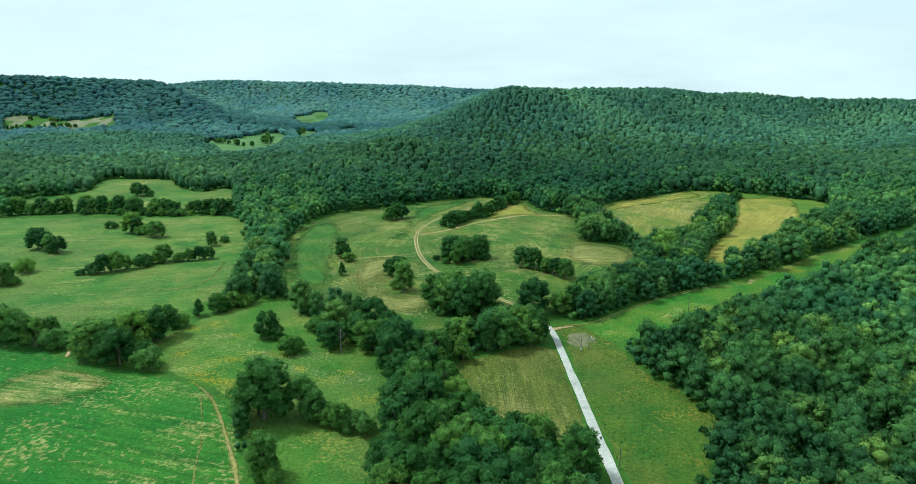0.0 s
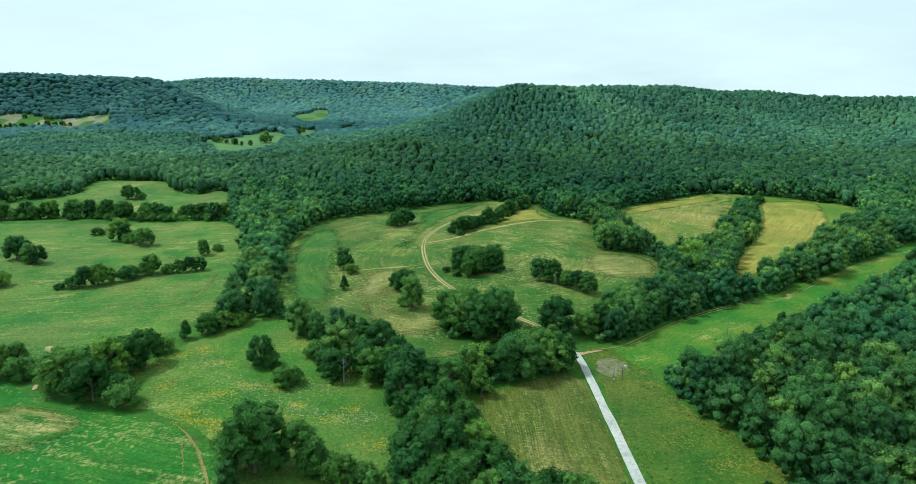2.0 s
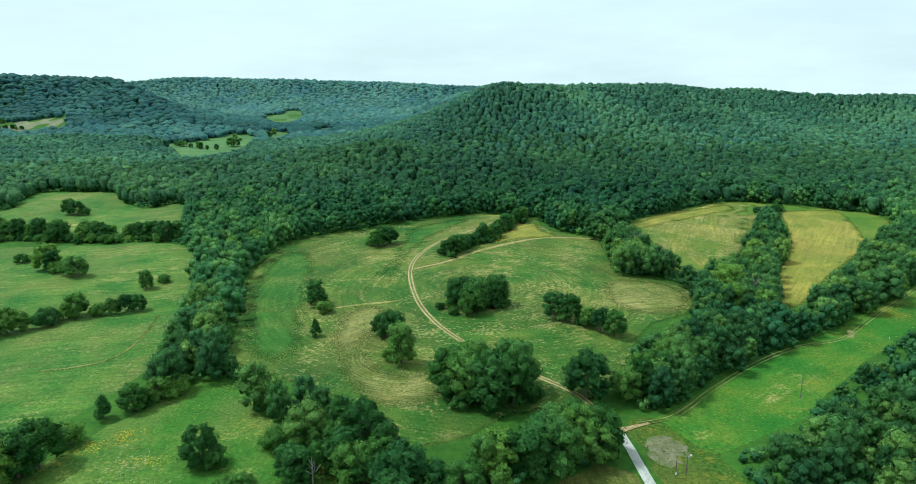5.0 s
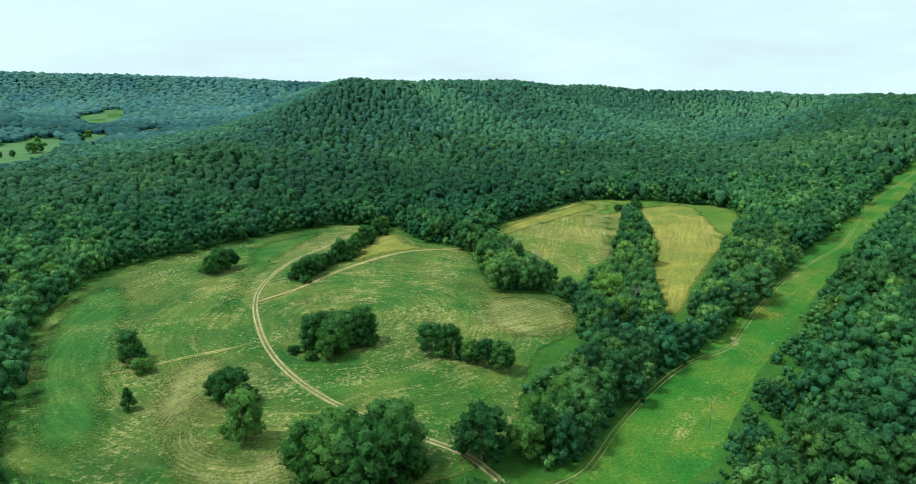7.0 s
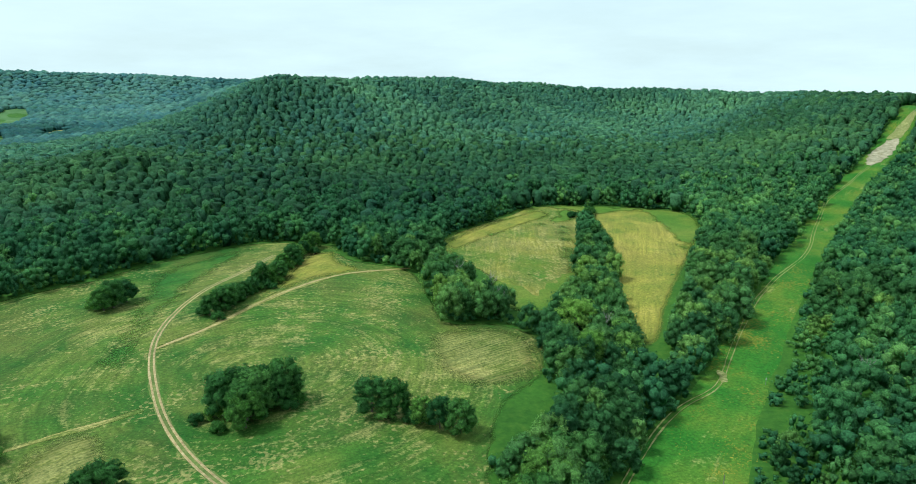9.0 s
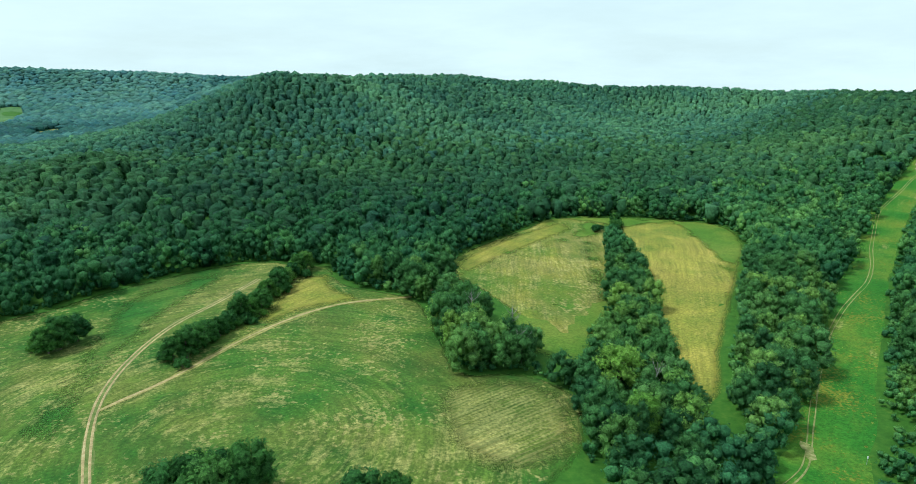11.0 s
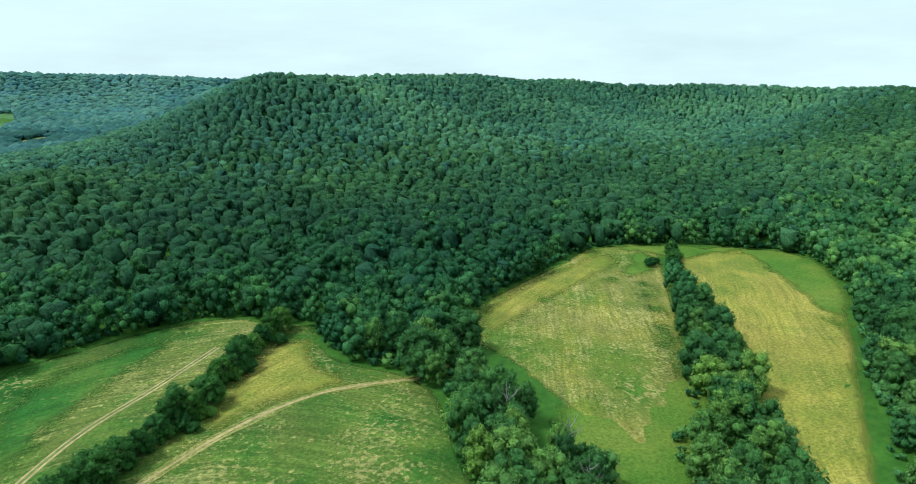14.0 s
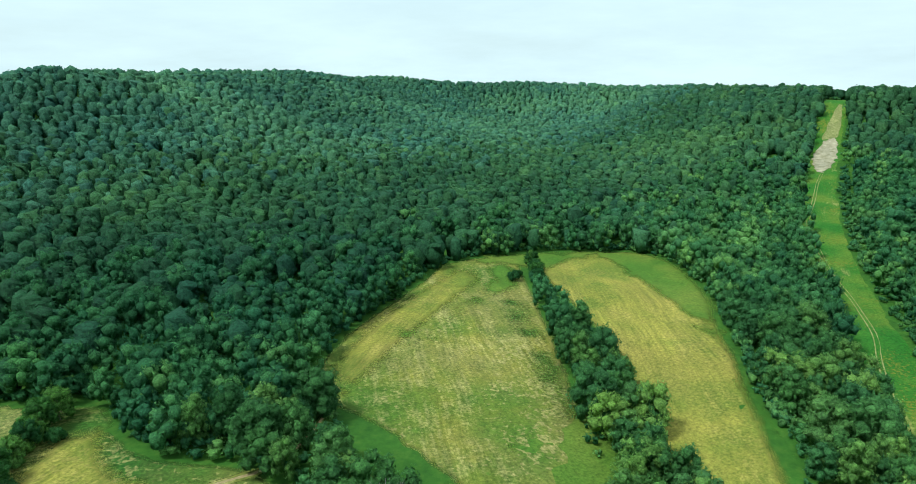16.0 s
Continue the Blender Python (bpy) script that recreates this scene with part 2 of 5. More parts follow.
M_MEADOW = field_material("weedy_meadow", ((0.030, 0.112, 0.012), (0.050, 0.138, 0.016), (0.090, 0.164, 0.024)), STRAW, 0.46, 0.0, 6.0,
                          flowers=(0.20, 0.21, 0.04), veil=(0.105, 0.140, 0.032))
M_ROUGH = field_material("rough_weeds", ((0.026, 0.084, 0.010), (0.048, 0.106, 0.012), (0.088, 0.128, 0.016)), STRAW, 0.36, 0.0, 6.0,
                         flowers=(0.17, 0.15, 0.02), veil=(0.092, 0.096, 0.018))
M_PASTURE = field_material("pasture", ((0.032, 0.116, 0.016), (0.062, 0.150, 0.022), (0.112, 0.176, 0.030)), STRAW, 0.62, 0.2, 9.0, clumps=0.25, veil=(0.118, 0.138, 0.036))
M_STRIP = field_material("strip_grass", ((0.028, 0.122, 0.012), (0.048, 0.146, 0.015), (0.110, 0.172, 0.020)), STRAW, 0.50, 0.0, 6.0,
                         flowers=(0.16, 0.16, 0.02))
M_CORN = field_material("crop_rows", ((0.060, 0.096, 0.013), (0.088, 0.120, 0.018), (0.116, 0.132, 0.022)), STRAW, 0.62, 0.75, 2.0, veil=(0.130, 0.120, 0.034))
M_LUSH_PATCH = field_material("lush_patch", LUSH_GREENS, STRAW, 0.36, 0.40, 6.0, feather=4.5, clumps=0.25)
M_ROWS_PATCH = field_material("raked_patch", ROW_GREENS, STRAW, 1.0, 1.6, 3.2, feather=4.0, clumps=0.3)
M_FAINT = field_material("faint_path", ROW_GREENS, STRAW, 1.05, 0.0, 4.4, feather=0.45)
M_GOLD_PATCH = field_material("ripe_patch", GOLD_GREENS, RIPE, 0.90, 0.28, 6.0, feather=3.5, clumps=0.5)
M_CROP_PATCH = field_material("thin_crop", ((0.030, 0.115, 0.014), (0.050, 0.130, 0.017), (0.090, 0.145, 0.020)), STRAW, 1.20, 0.3, 5.0, feather=3.5)
M_VERGE = field_material("verge_grass", ((0.062, 0.136, 0.015), (0.094, 0.160, 0.020), (0.140, 0.180, 0.028)), STRAW, 0.30, 0.0, 6.0, feather=3.0)
M_FLOOR = plain_ground("woodland_grass", (0.028, 0.086, 0.011), (0.044, 0.118, 0.014), (0.072, 0.140, 0.019))
M_GRAVEL = plain_ground("gravel", (0.30, 0.30, 0.28), (0.42, 0.42, 0.395), (0.51, 0.51, 0.485), 1.2, 0.25)
M_TRACK = plain_ground("bare_track", (0.22, 0.165, 0.08), (0.34, 0.26, 0.13), (0.46, 0.37, 0.21), 0.8, 0.3)
M_EARTH = plain_ground("bare_earth", (0.20, 0.18, 0.10), (0.33, 0.29, 0.20), (0.46, 0.41, 0.31), 0.3, 0.3)
M_PAD = plain_ground("trodden_pad", (0.07, 0.11, 0.03), (0.15, 0.15, 0.08), (0.24, 0.22, 0.15), 0.5, 0.3)
M_WORN = plain_ground("worn_grass", (0.11, 0.155, 0.035), (0.23, 0.23, 0.085), (0.38, 0.34, 0.165), 0.7, 0.3)
M_MIDDLE = plain_ground("track_middle", (0.07, 0.12, 0.025), (0.13, 0.165, 0.045), (0.22, 0.22, 0.09), 0.7, 0.3)
M_STUBBLE = plain_ground("stubble", (0.10, 0.13, 0.070), (0.16, 0.17, 0.10), (0.24, 0.23, 0.15), 0.06, 0.3)
M_FAR_GRASS = plain_ground("valley_grass", (0.055, 0.130, 0.040), (0.085, 0.168, 0.058), (0.125, 0.195, 0.078), 0.05, 0.2)
M_BARK = bark_material()
LEAVES = (0.038, 0.118, 0.030), (0.074, 0.192, 0.043), (0.156, 0.305, 0.060)
# extra blue in these leaf colours stands for haze over the hill
HAZED_HILL_LEAVES = (0.046, 0.134, 0.092), (0.084, 0.214, 0.130), (0.145, 0.318, 0.178)
M_LEAF = leaf_material("leaves", *LEAVES, True, True)
M_CORE = leaf_material("inner_leaves", *LEAVES, True, False)
M_LIGHT_LEAF = leaf_material("light_leaves", (0.110, 0.250, 0.050), (0.150, 0.310, 0.062), (0.200, 0.370, 0.080), True, True)
HEDGE_LEAVES = (0.042, 0.122, 0.042), (0.086, 0.210, 0.062), (0.200, 0.350, 0.084)
M_HEDGE = leaf_material("hedge_leaves", *HEDGE_LEAVES, False, True)
M_WEEDS = leaf_material("weed_leaves", (0.050, 0.130, 0.014), (0.100, 0.180, 0.022), (0.200, 0.230, 0.045), False, False, 3.0)
M_FLOWERS = plain_ground("flower_heads", (0.26, 0.25, 0.03), (0.42, 0.36, 0.03), (0.50, 0.42, 0.05), 1.5, 0.1)
M_LACE = plain_ground("pale_flower_heads", (0.17, 0.22, 0.08), (0.28, 0.32, 0.17), (0.42, 0.45, 0.30), 1.5, 0.1)
M_RUST = plain_ground("rusty_weeds", (0.20, 0.21, 0.03), (0.30, 0.25, 0.035), (0.38, 0.29, 0.05), 1.5, 0.1)
M_HEDGE_CORE = leaf_material("hedge_inner_leaves", *HEDGE_LEAVES, False, False)
M_WOODS = leaf_material("wood_leaves", (0.044, 0.140, 0.058), (0.082, 0.222, 0.079), (0.176, 0.350, 0.102), False, True)
M_WOODS_CORE = leaf_material("wood_inner_leaves", (0.044, 0.140, 0.058), (0.082, 0.222, 0.079), (0.176, 0.350, 0.102), False, False)
M_HAZED_HILL = leaf_material("hill_leaves", *HAZED_HILL_LEAVES, False, False, 0.9, 0.8)
# nearer slopes: greener and darker, without the painted haze
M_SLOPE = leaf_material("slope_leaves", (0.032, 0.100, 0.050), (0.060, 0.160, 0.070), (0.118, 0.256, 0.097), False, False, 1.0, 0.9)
# far ridges: aerial haze painted in as paler, bluer leaf colour
M_HAZED_DISTANCE = leaf_material("distant_leaves", (0.038, 0.124, 0.118), (0.082, 0.214, 0.196), (0.135, 0.292, 0.255), False, False, 0.45, 0.45)

# ---------------------------------------------------------------- lie of the land
VALLEY = -0.5


def spur(x, y, pts, reach, tip=30.0):
    """Height that a crest line of (x, y, height) gives at x, y: full on the line, dying off over reach metres."""
    best = np.zeros_like(x)
    for (ax, ay, ah), (bx, by, bh) in zip(pts[:-1], pts[1:]):
        ux, uy = bx - ax, by - ay
        s = np.clip(((x - ax) * ux + (y - ay) * uy) / (ux * ux + uy * uy), 0, 1)
        d = np.hypot(x - ax - s * ux, y - ay - s * uy)
        h = (ah + s * (bh - ah)) * np.exp(-(np.sqrt(d * d + tip * tip) - tip) / reach)
        best = np.maximum(best, h)
    return best


MAIN_HILL = [(70, 915, 65.6), (125, 940, 78.6), (200, 985, 83.1), (330, 1075, 81.4), (520, 1190, 64.3)]
WEST_NOSE = [(70, 915, 77.9), (27, 1099, 73.4), (-62, 817, 7.9), (-138, 768, 20.7), (-71, 713, 32.5)]
RIGHT_RIDGE = [(520, 1190, 59.6), (720, 1100, 63.9), (800, 940, 58.6), (730, 760, 64.3), (655, 615, 68), (720, 460, 68.7), (860, 270, 60), (1000, 0, 56)]
LEFT_HILL = [(-520, 1290, 43.9), (-690, 1480, 103), (-860, 1560, 109.1), (-1500, 1500, 153.6), (-2100, 1000, 100)]
FAR_RIDGE = [(-1500, 2350, 111), (-800, 2150, 134.8), (-250, 2000, 104.3), (150, 1950, 81.8), (700, 2000, 60)]
# the creek and the clearing run in a shallow hollow; the hay field swells to a low knoll
HOLLOW = [(42, 0, 4.5), (44, 235, 4.5), (156, 322, 6.8), (332, 452, 5), (440, 515, 1)]
CREEK = [(100, 300, 5), (150, 380, 6.5), (179, 433, 6.5), (205, 480, 2)]
KNOLL = [(-30, 420, 1.0), (49, 480, 3.5), (60, 520, 2.0)]


def lumps(x, y):
    """Slow swells of the ground, about one metre high."""
    return (np.sin(x * 0.021 + 1.3) * np.cos(y * 0.017 + 0.4) + 0.6 * np.sin(x * 0.043 - y * 0.037)
            + 0.3 * np.sin(x * 0.11 + y * 0.07 + 2.0))


def land(x, y):
    x, y = np.asarray(x, float), np.asarray(y, float)
    rough = 1 + 0.02 * np.sin(x * 0.018 + y * 0.011) + 0.02 * np.sin(x * 0.031 - y * 0.027 + 1.0)
    near = (spur(x, y, MAIN_HILL, 127, 50.0) ** 4 + spur(x, y, WEST_NOSE, 94) ** 4 + spur(x, y, RIGHT_RIDGE, 100) ** 4) * rough
    hill = (near + spur(x, y, LEFT_HILL, 123) ** 4 + spur(x, y, FAR_RIDGE, 176) ** 4) ** 0.25
    hill = np.maximum(hill - 4.0, 0)
    dip = np.maximum(spur(x, y, HOLLOW, 45, 15.0), spur(x, y, CREEK, 30, 15.0))
    fall = 0.05 * np.maximum(np.hypot(x, y - 200) - 1600, 0)
    return VALLEY + hill - dip + spur(x, y, KNOLL, 60, 40.0) + 0.7 * lumps(x, y) - fall

# ---------------------------------------------------------------- ground
rng = np.random.default_rng(7)


def mesh_of(name, verts, faces, mat, smooth=False):
    me = bpy.data.meshes.new(name)
    me.from_pydata([tuple(v) for v in verts], [], [tuple(f) for f in faces])
    me.materials.append(mat)
    if smooth:
        me.polygons.foreach_set("use_smooth", np.ones(len(me.polygons), bool))
    me.update()
    return me


def grid_lines(near_lo, near_hi, step, far_lo, far_hi):
    a = list(np.arange(near_lo, near_hi + 1, step))
    lo, hi, g = [], [], step
    while a[0] - sum(lo) > far_lo:
        g *= 1.12
        lo.append(min(g, 160))
    g = step
    while a[-1] + sum(hi) < far_hi:
        g *= 1.12
        hi.append(min(g, 160))
    left = [a[0] - s for s in np.cumsum(lo)][::-1]
    right = [a[-1] + s for s in np.cumsum(hi)]
    return np.array(left + a + right)


gx, gy = grid_lines(-420, 700, 9, -4600, 4600), grid_lines(60, 1100, 9, -4600, 4600)
GX, GY = np.meshgrid(gx, gy)
gv = np.stack([GX.ravel(), GY.ravel(), land(GX, GY).ravel()], 1)
nx, ny = len(gx), len(gy)
ii = (np.arange(ny - 1)[:, None] * nx + np.arange(nx - 1)).ravel()
gf = np.stack([ii, ii + 1, ii + nx + 1, ii + nx], 1)
ground = new("ground", mesh_of("ground", gv, gf, M_FLOOR, True))
tagged(ground, "rolling valley ground under grass and woodland litter", "ground", kind="structure")


# ---------------------------------------------------------------- fields
def rounded(pts, times=2):
    p = np.array(pts, float)
    for _ in range(times):
        q = np.roll(p, -1, 0)
        p = np.stack([0.78 * p + 0.22 * q, 0.22 * p + 0.78 * q], 1).reshape(-1, 2)
    return p


def even(p, step, wobble=0.0):
    """Points every step metres along a closed outline, a little uneven."""
    q = np.vstack([p, p[:1]])
    d = np.r_[0, np.cumsum(np.hypot(*np.diff(q, axis=0).T))]
    s = np.linspace(0, d[-1], max(8, int(d[-1] / step)), endpoint=False)
    out = np.stack([np.interp(s, d, q[:, 0]), np.interp(s, d, q[:, 1])], 1)
    return out + rng.normal(0, wobble, out.shape)


def inside(p, x, y):
    x, y = np.asarray(x, float), np.asarray(y, float)
    hit = np.zeros(x.shape, bool)
    for (ax, ay), (bx, by) in zip(p, np.roll(p, -1, 0)):
        if ay != by:
            hit ^= ((ay > y) != (by > y)) & (x < (bx - ax) * (y - ay) / (by - ay) + ax)
    return hit


def edge_distance(p, x, y):
    best = np.full(np.shape(x), 1e9)
    for (ax, ay), (bx, by) in zip(p, np.roll(p, -1, 0)):
        ux, uy = bx - ax, by - ay
        s = np.clip(((x - ax) * ux + (y - ay) * uy) / (ux * ux + uy * uy + 1e-9), 0, 1)
        best = np.minimum(best, np.hypot(x - ax - s * ux, y - ay - s * uy))
    return best


def furrows(mow, x, y):
    """Coordinates across and along the mowing: straight at an angle in degrees, or in rings round a place."""
    if isinstance(mow, tuple):
        dx, dy = x - mow[0], y - mow[1]
        r = np.hypot(dx, dy) + 1e-6
        return np.stack([r, 5.5 * dx / r, 5.5 * dy / r], 1)
    a = radians(mow)
    return np.stack([-x * math.sin(a) + y * math.cos(a), 0.07 * (x * math.cos(a) + y * math.sin(a)), 0 * x], 1)


FIELDS = []       # outlines that stay clear of woods


def spread_south(pts, by):
    """The outline with its southern half drawn out southwards by so many metres."""
    mid = sum(y for _, y in pts) / len(pts)
    return [(x - 0.1 * by * (y < mid), y - by * (y < mid)) for x, y in pts]



def sheet(name, pts, mat, label, category="field", lift=0.15, step=4.0, wobble=0.35, cell=7.0, clear=True, smooth_times=2, mow=20.0):
    """A patch of land cover with a soft uneven outline, lying on the ground."""
    from mathutils.geometry import delaunay_2d_cdt
    soft = rounded(pts, smooth_times)
    out = even(soft, step, wobble)
    if clear:
        FIELDS.append(soft)
    (x0, y0), (x1, y1) = out.min(0), out.max(0)
    X, Y = np.meshgrid(np.arange(x0, x1, cell), np.arange(y0, y1, cell))
    X, Y = X.ravel() + rng.uniform(-1, 1, X.size) * cell * 0.2, Y.ravel() + rng.uniform(-1, 1, Y.size) * cell * 0.2
    ok = inside(out, X, Y)
    X, Y = X[ok], Y[ok]
    ok = edge_distance(out, X, Y) > cell * 0.45
    co = np.vstack([out, np.stack([X[ok], Y[ok]], 1)])
    n = len(out)
    res = delaunay_2d_cdt([Vector(c) for c in co], [], [list(range(n))], 1, 1e-4)
    vs = np.array([tuple(v) for v in res[0]])
    rim = edge_distance(out, vs[:, 0], vs[:, 1]) < 0.05
    z = land(vs[:, 0], vs[:, 1]) + np.where(rim, 0.02 if lift <= 0.2 else lift - 0.06, lift)
    me = mesh_of(name, np.column_stack([vs, z]), res[2], mat, True)
    me.attributes.new("edge", "FLOAT", "POINT").data.foreach_set("value", edge_distance(soft, vs[:, 0], vs[:, 1]).astype(np.float32))
    me.attributes.new("furrow", "FLOAT_VECTOR", "POINT").data.foreach_set("vector", furrows(mow, vs[:, 0], vs[:, 1]).astype(np.float32).ravel())
    ob = new(name, me)
    return tagged(ob, label, category, kind="structure")


def ribbon(name, line, width, mat, label, category, lift, step=3.0, wobble=0.12):
    """A strip of even width along a line of places, lying on the ground."""
    p = np.array(line, float)
    for _ in range(3):
        q = np.empty((2 * len(p) - 2, 2))
        q[0::2], q[1::2] = 0.75 * p[:-1] + 0.25 * p[1:], 0.25 * p[:-1] + 0.75 * p[1:]
        p = np.vstack([p[:1], q, p[-1:]])
    d = np.r_[0, np.cumsum(np.hypot(*np.diff(p, axis=0).T))]
    s = np.linspace(0, d[-1], int(d[-1] / step) + 2)
    c = np.stack([np.interp(s, d, p[:, 0]), np.interp(s, d, p[:, 1])], 1)
    t = np.gradient(c, axis=0)
    t /= np.hypot(*t.T)[:, None]
    nrm = np.stack([-t[:, 1], t[:, 0]], 1)
    w = (np.interp(s / d[-1], np.linspace(0, 1, len(width)), width) if isinstance(width, (list, tuple)) else np.full(len(s), width)) / 2
    def uneven():
        return 1.6 * np.convolve(rng.normal(0, wobble, len(s) + 4), np.ones(5) / 5, "valid")

    cols = [c + nrm * (k * (w + uneven()))[:, None] for k in (-1, -0.33, 0.33, 1)]
    vs = np.concatenate(cols)
    drop = 0.16 if lift <= 0.2 else min(0.08, lift - 0.17)
    z = land(vs[:, 0], vs[:, 1]) + lift - np.repeat([drop, 0, 0, drop], len(s))
    n = len(s)
    faces = [(a * n + i, a * n + i + 1, (a + 1) * n + i + 1, (a + 1) * n + i) for a in range(3) for i in range(n - 1)]
    faces = [f[::-1] for f in faces]
    me = mesh_of(name, np.column_stack([vs, z]), faces, mat, True)
    edge = np.concatenate([w * (1 - abs(k)) for k in (-1, -0.33, 0.33, 1)])
    me.attributes.new("edge", "FLOAT", "POINT").data.foreach_set("value", edge.astype(np.float32))
    run = np.tile(s * 0.07, 4)
    side = np.concatenate([w * k for k in (-1, -0.33, 0.33, 1)])
    me.attributes.new("furrow", "FLOAT_VECTOR", "POINT").data.foreach_set("vector", np.stack([side, run, 0 * run], 1).astype(np.float32).ravel())
    return tagged(new(name, me), label, category, kind="structure"), np.vstack([cols[0], cols[3][::-1]])


HAY = [(-97.6, 338.3), (-109.6, 393.4), (-111.2, 434), (-100.1, 477.2), (-73, 491.8), (-58.4, 497.5), (-34.3, 515.9), (-7.5, 528.4), (25.7, 533.8), (41.5, 520.2), (58.2, 510.2),
       (55.4, 483.3), (84.9, 459.9), (81.7, 420.9), (75.5, 386.9), (96.7, 385.8), (111.3, 371.1), (97.1, 342.9), (71.9, 326.3), (55.8, 296.9), (49.9, 282.3), (33.7, 265.5),
       (9.4, 259), (-8.7, 242.2), (-25.4, 241.2), (-42.3, 265.9), (-65, 281.1), (-90.1, 297.2)]
EAST_HAY = [(109.2, 500.9), (139.7, 528), (171.4, 545.3), (209.2, 572.1), (243.5, 564.1), (223.1, 528.9), (194.5, 482.3), (170.3, 443), (152.9, 429.8), (133.9, 405.9), (118.5, 406.9),
            (116.1, 438.4), (113.9, 463), (105.8, 480.8)]
GOLD_HAY = [(238.8, 543.9), (259.3, 554.1), (300.7, 547.3), (310.4, 525.2), (282.1, 482.3), (223.8, 426.1), (192.7, 397.2), (172.8, 378.2), (152.9, 354.5), (140, 353.3), (155.4, 388.7),
            (169.7, 412.8), (186.5, 435.2), (204.2, 462), (219.2, 494.7)]
CROP = [(-176.6, 228.1), (-159.8, 224), (-140.7, 211.9), (-119.2, 204.9), (-104.7, 200.2), (-87.4, 192.8), (-76.8, 185.3), (-70.7, 178.1), (-52, 140.5), (-43.4, 96.1),
        (-118.4, 56.3), (-320.4, 118.8), (-301.1, 258.6)]
MEADOW = [(-139.9, 214.9), (-116.7, 233.9), (-101.4, 267.6), (-92.8, 284.1), (-79.9, 281.6), (-65.8, 257.5), (-43, 233.6), (-30.1, 218.8), (-22.1, 201.1), (-23.6, 180.8),
          (-20.5, 135.9), (-18.9, 106.7), (-40.4, 101.1), (-50.1, 142.5), (-69.1, 180.6), (-74.9, 187.3), (-85.6, 194.9), (-102.9, 202.2), (-117.3, 206.9)]
WEST_PASTURE = [(-453.2, 480.7), (-298, 462.6), (-179.1, 474.1), (-152.3, 446.2), (-132.4, 388.3), (-124.1, 346.8), (-111.9, 296.5), (-118.7, 262.5), (-137.2, 243.2),
                (-164.1, 233), (-228.2, 240.1), (-332.1, 269.8), (-466.7, 355.5)]
NORTH_PASTURE = [(-377.3, 552), (-342.2, 580.5), (-370.1, 644.4), (-372.3, 669.9), (-339, 673.6), (-296.2, 657.6), (-277, 618.4), (-257.3, 596.5), (-238, 583.8), (-229, 601.2), (-211.9, 590.2),
                 (-189.9, 540.5), (-181.7, 505.9), (-240.5, 492.5), (-327.3, 492.9), (-381.5, 506.1)]
CORN = [(-8.5, 212), (14.4, 225.6), (37.9, 242.4), (38.5, 213.7), (38.9, 183), (39, 166.8), (30.2, 164.5), (16.8, 172.8), (4.4, 184.7)]
ROADSIDE = [(41.4, 250.4), (39.9, 257.1), (50.1, 260.4), (60.5, 252.9), (63.3, 240.7), (63.8, 227.2), (65.4, 206.1), (77.5, 187.7), (80.5, 170.4), (67.5, 149.7), (53.8, 129.7), (43.1, 119.1)]
FAR_PASTURE = [(-342.2, 918.7), (-391.4, 1023.3), (-419.9, 1064.9), (-458.7, 1060.1), (-429.3, 1092.2), (-382.9, 1133.9), (-370.9, 1209.2), (-337, 1216.4), (-310.9, 1179.9), (-297.3, 1100.8), (-283.4, 938.3), (-310.1, 911.5)]
FAR_MEADOW = [(-447.8, 1703.2), (-412.9, 1691.6), (-393.5, 1785.7), (-352.8, 1751.9), (-338.6, 1678.6), (-346.9, 1554.7), (-372.8, 1534)]
FAR_STUBBLE = [(-934.6, 1313), (-976.9, 1379.5), (-911.2, 1393.4), (-858.4, 1362.3), (-813.2, 1338), (-761.2, 1334.2), (-703.5, 1327.6), (-685, 1286), (-735, 1280.6), (-748.7, 1261.1), (-794.8, 1291.4), (-865.8, 1317.2), (-883.8, 1289.3)]
STRIP = [(56.4, 248.8), (66.6, 253), (81.2, 263.1), (106.4, 283.8), (140.2, 308.8), (172.4, 332.1), (211, 360), (291, 416.5), (356, 459.5), (411, 495), (461, 524), (528, 557), (585, 582), (648, 611), (668, 620)]

sheet("field_hay", HAY, M_HAY, "large mown hay field, green with straw-coloured swaths", mow=(7.9, 373.9))
sheet("field_east_hay", EAST_HAY, M_PALE, "mown hay field with pale straw streaks", mow=66.0)
sheet("field_gold_hay", GOLD_HAY, M_GOLD, "ripening golden hay field beside a hedgerow", mow=54.0)
sheet("field_crop", CROP, M_CROP, "bright green young crop with bare straw patches", mow=-14.0)
sheet("meadow", MEADOW, M_MEADOW, "overgrown green meadow with drifts of yellow wildflowers", "meadow", wobble=0.8, mow=-20.0)
sheet("pasture_west", WEST_PASTURE, M_PASTURE, "rolling green pasture with dry yellowish rises", "pasture", mow=12.0)
sheet("pasture_north", NORTH_PASTURE, M_PASTURE, "green pasture enclosed by tree rows", "pasture", mow=8.0)
sheet("field_rows", CORN, M_CORN, "olive field sown in narrow rows beside the gravel road", mow=91.0)
sheet("roadside_grass", ROADSIDE, M_ROUGH, "rough weedy grass beside the gravel road", "grass", wobble=0.6, mow=80.0)
FIELDS.append(rounded(FAR_PASTURE))
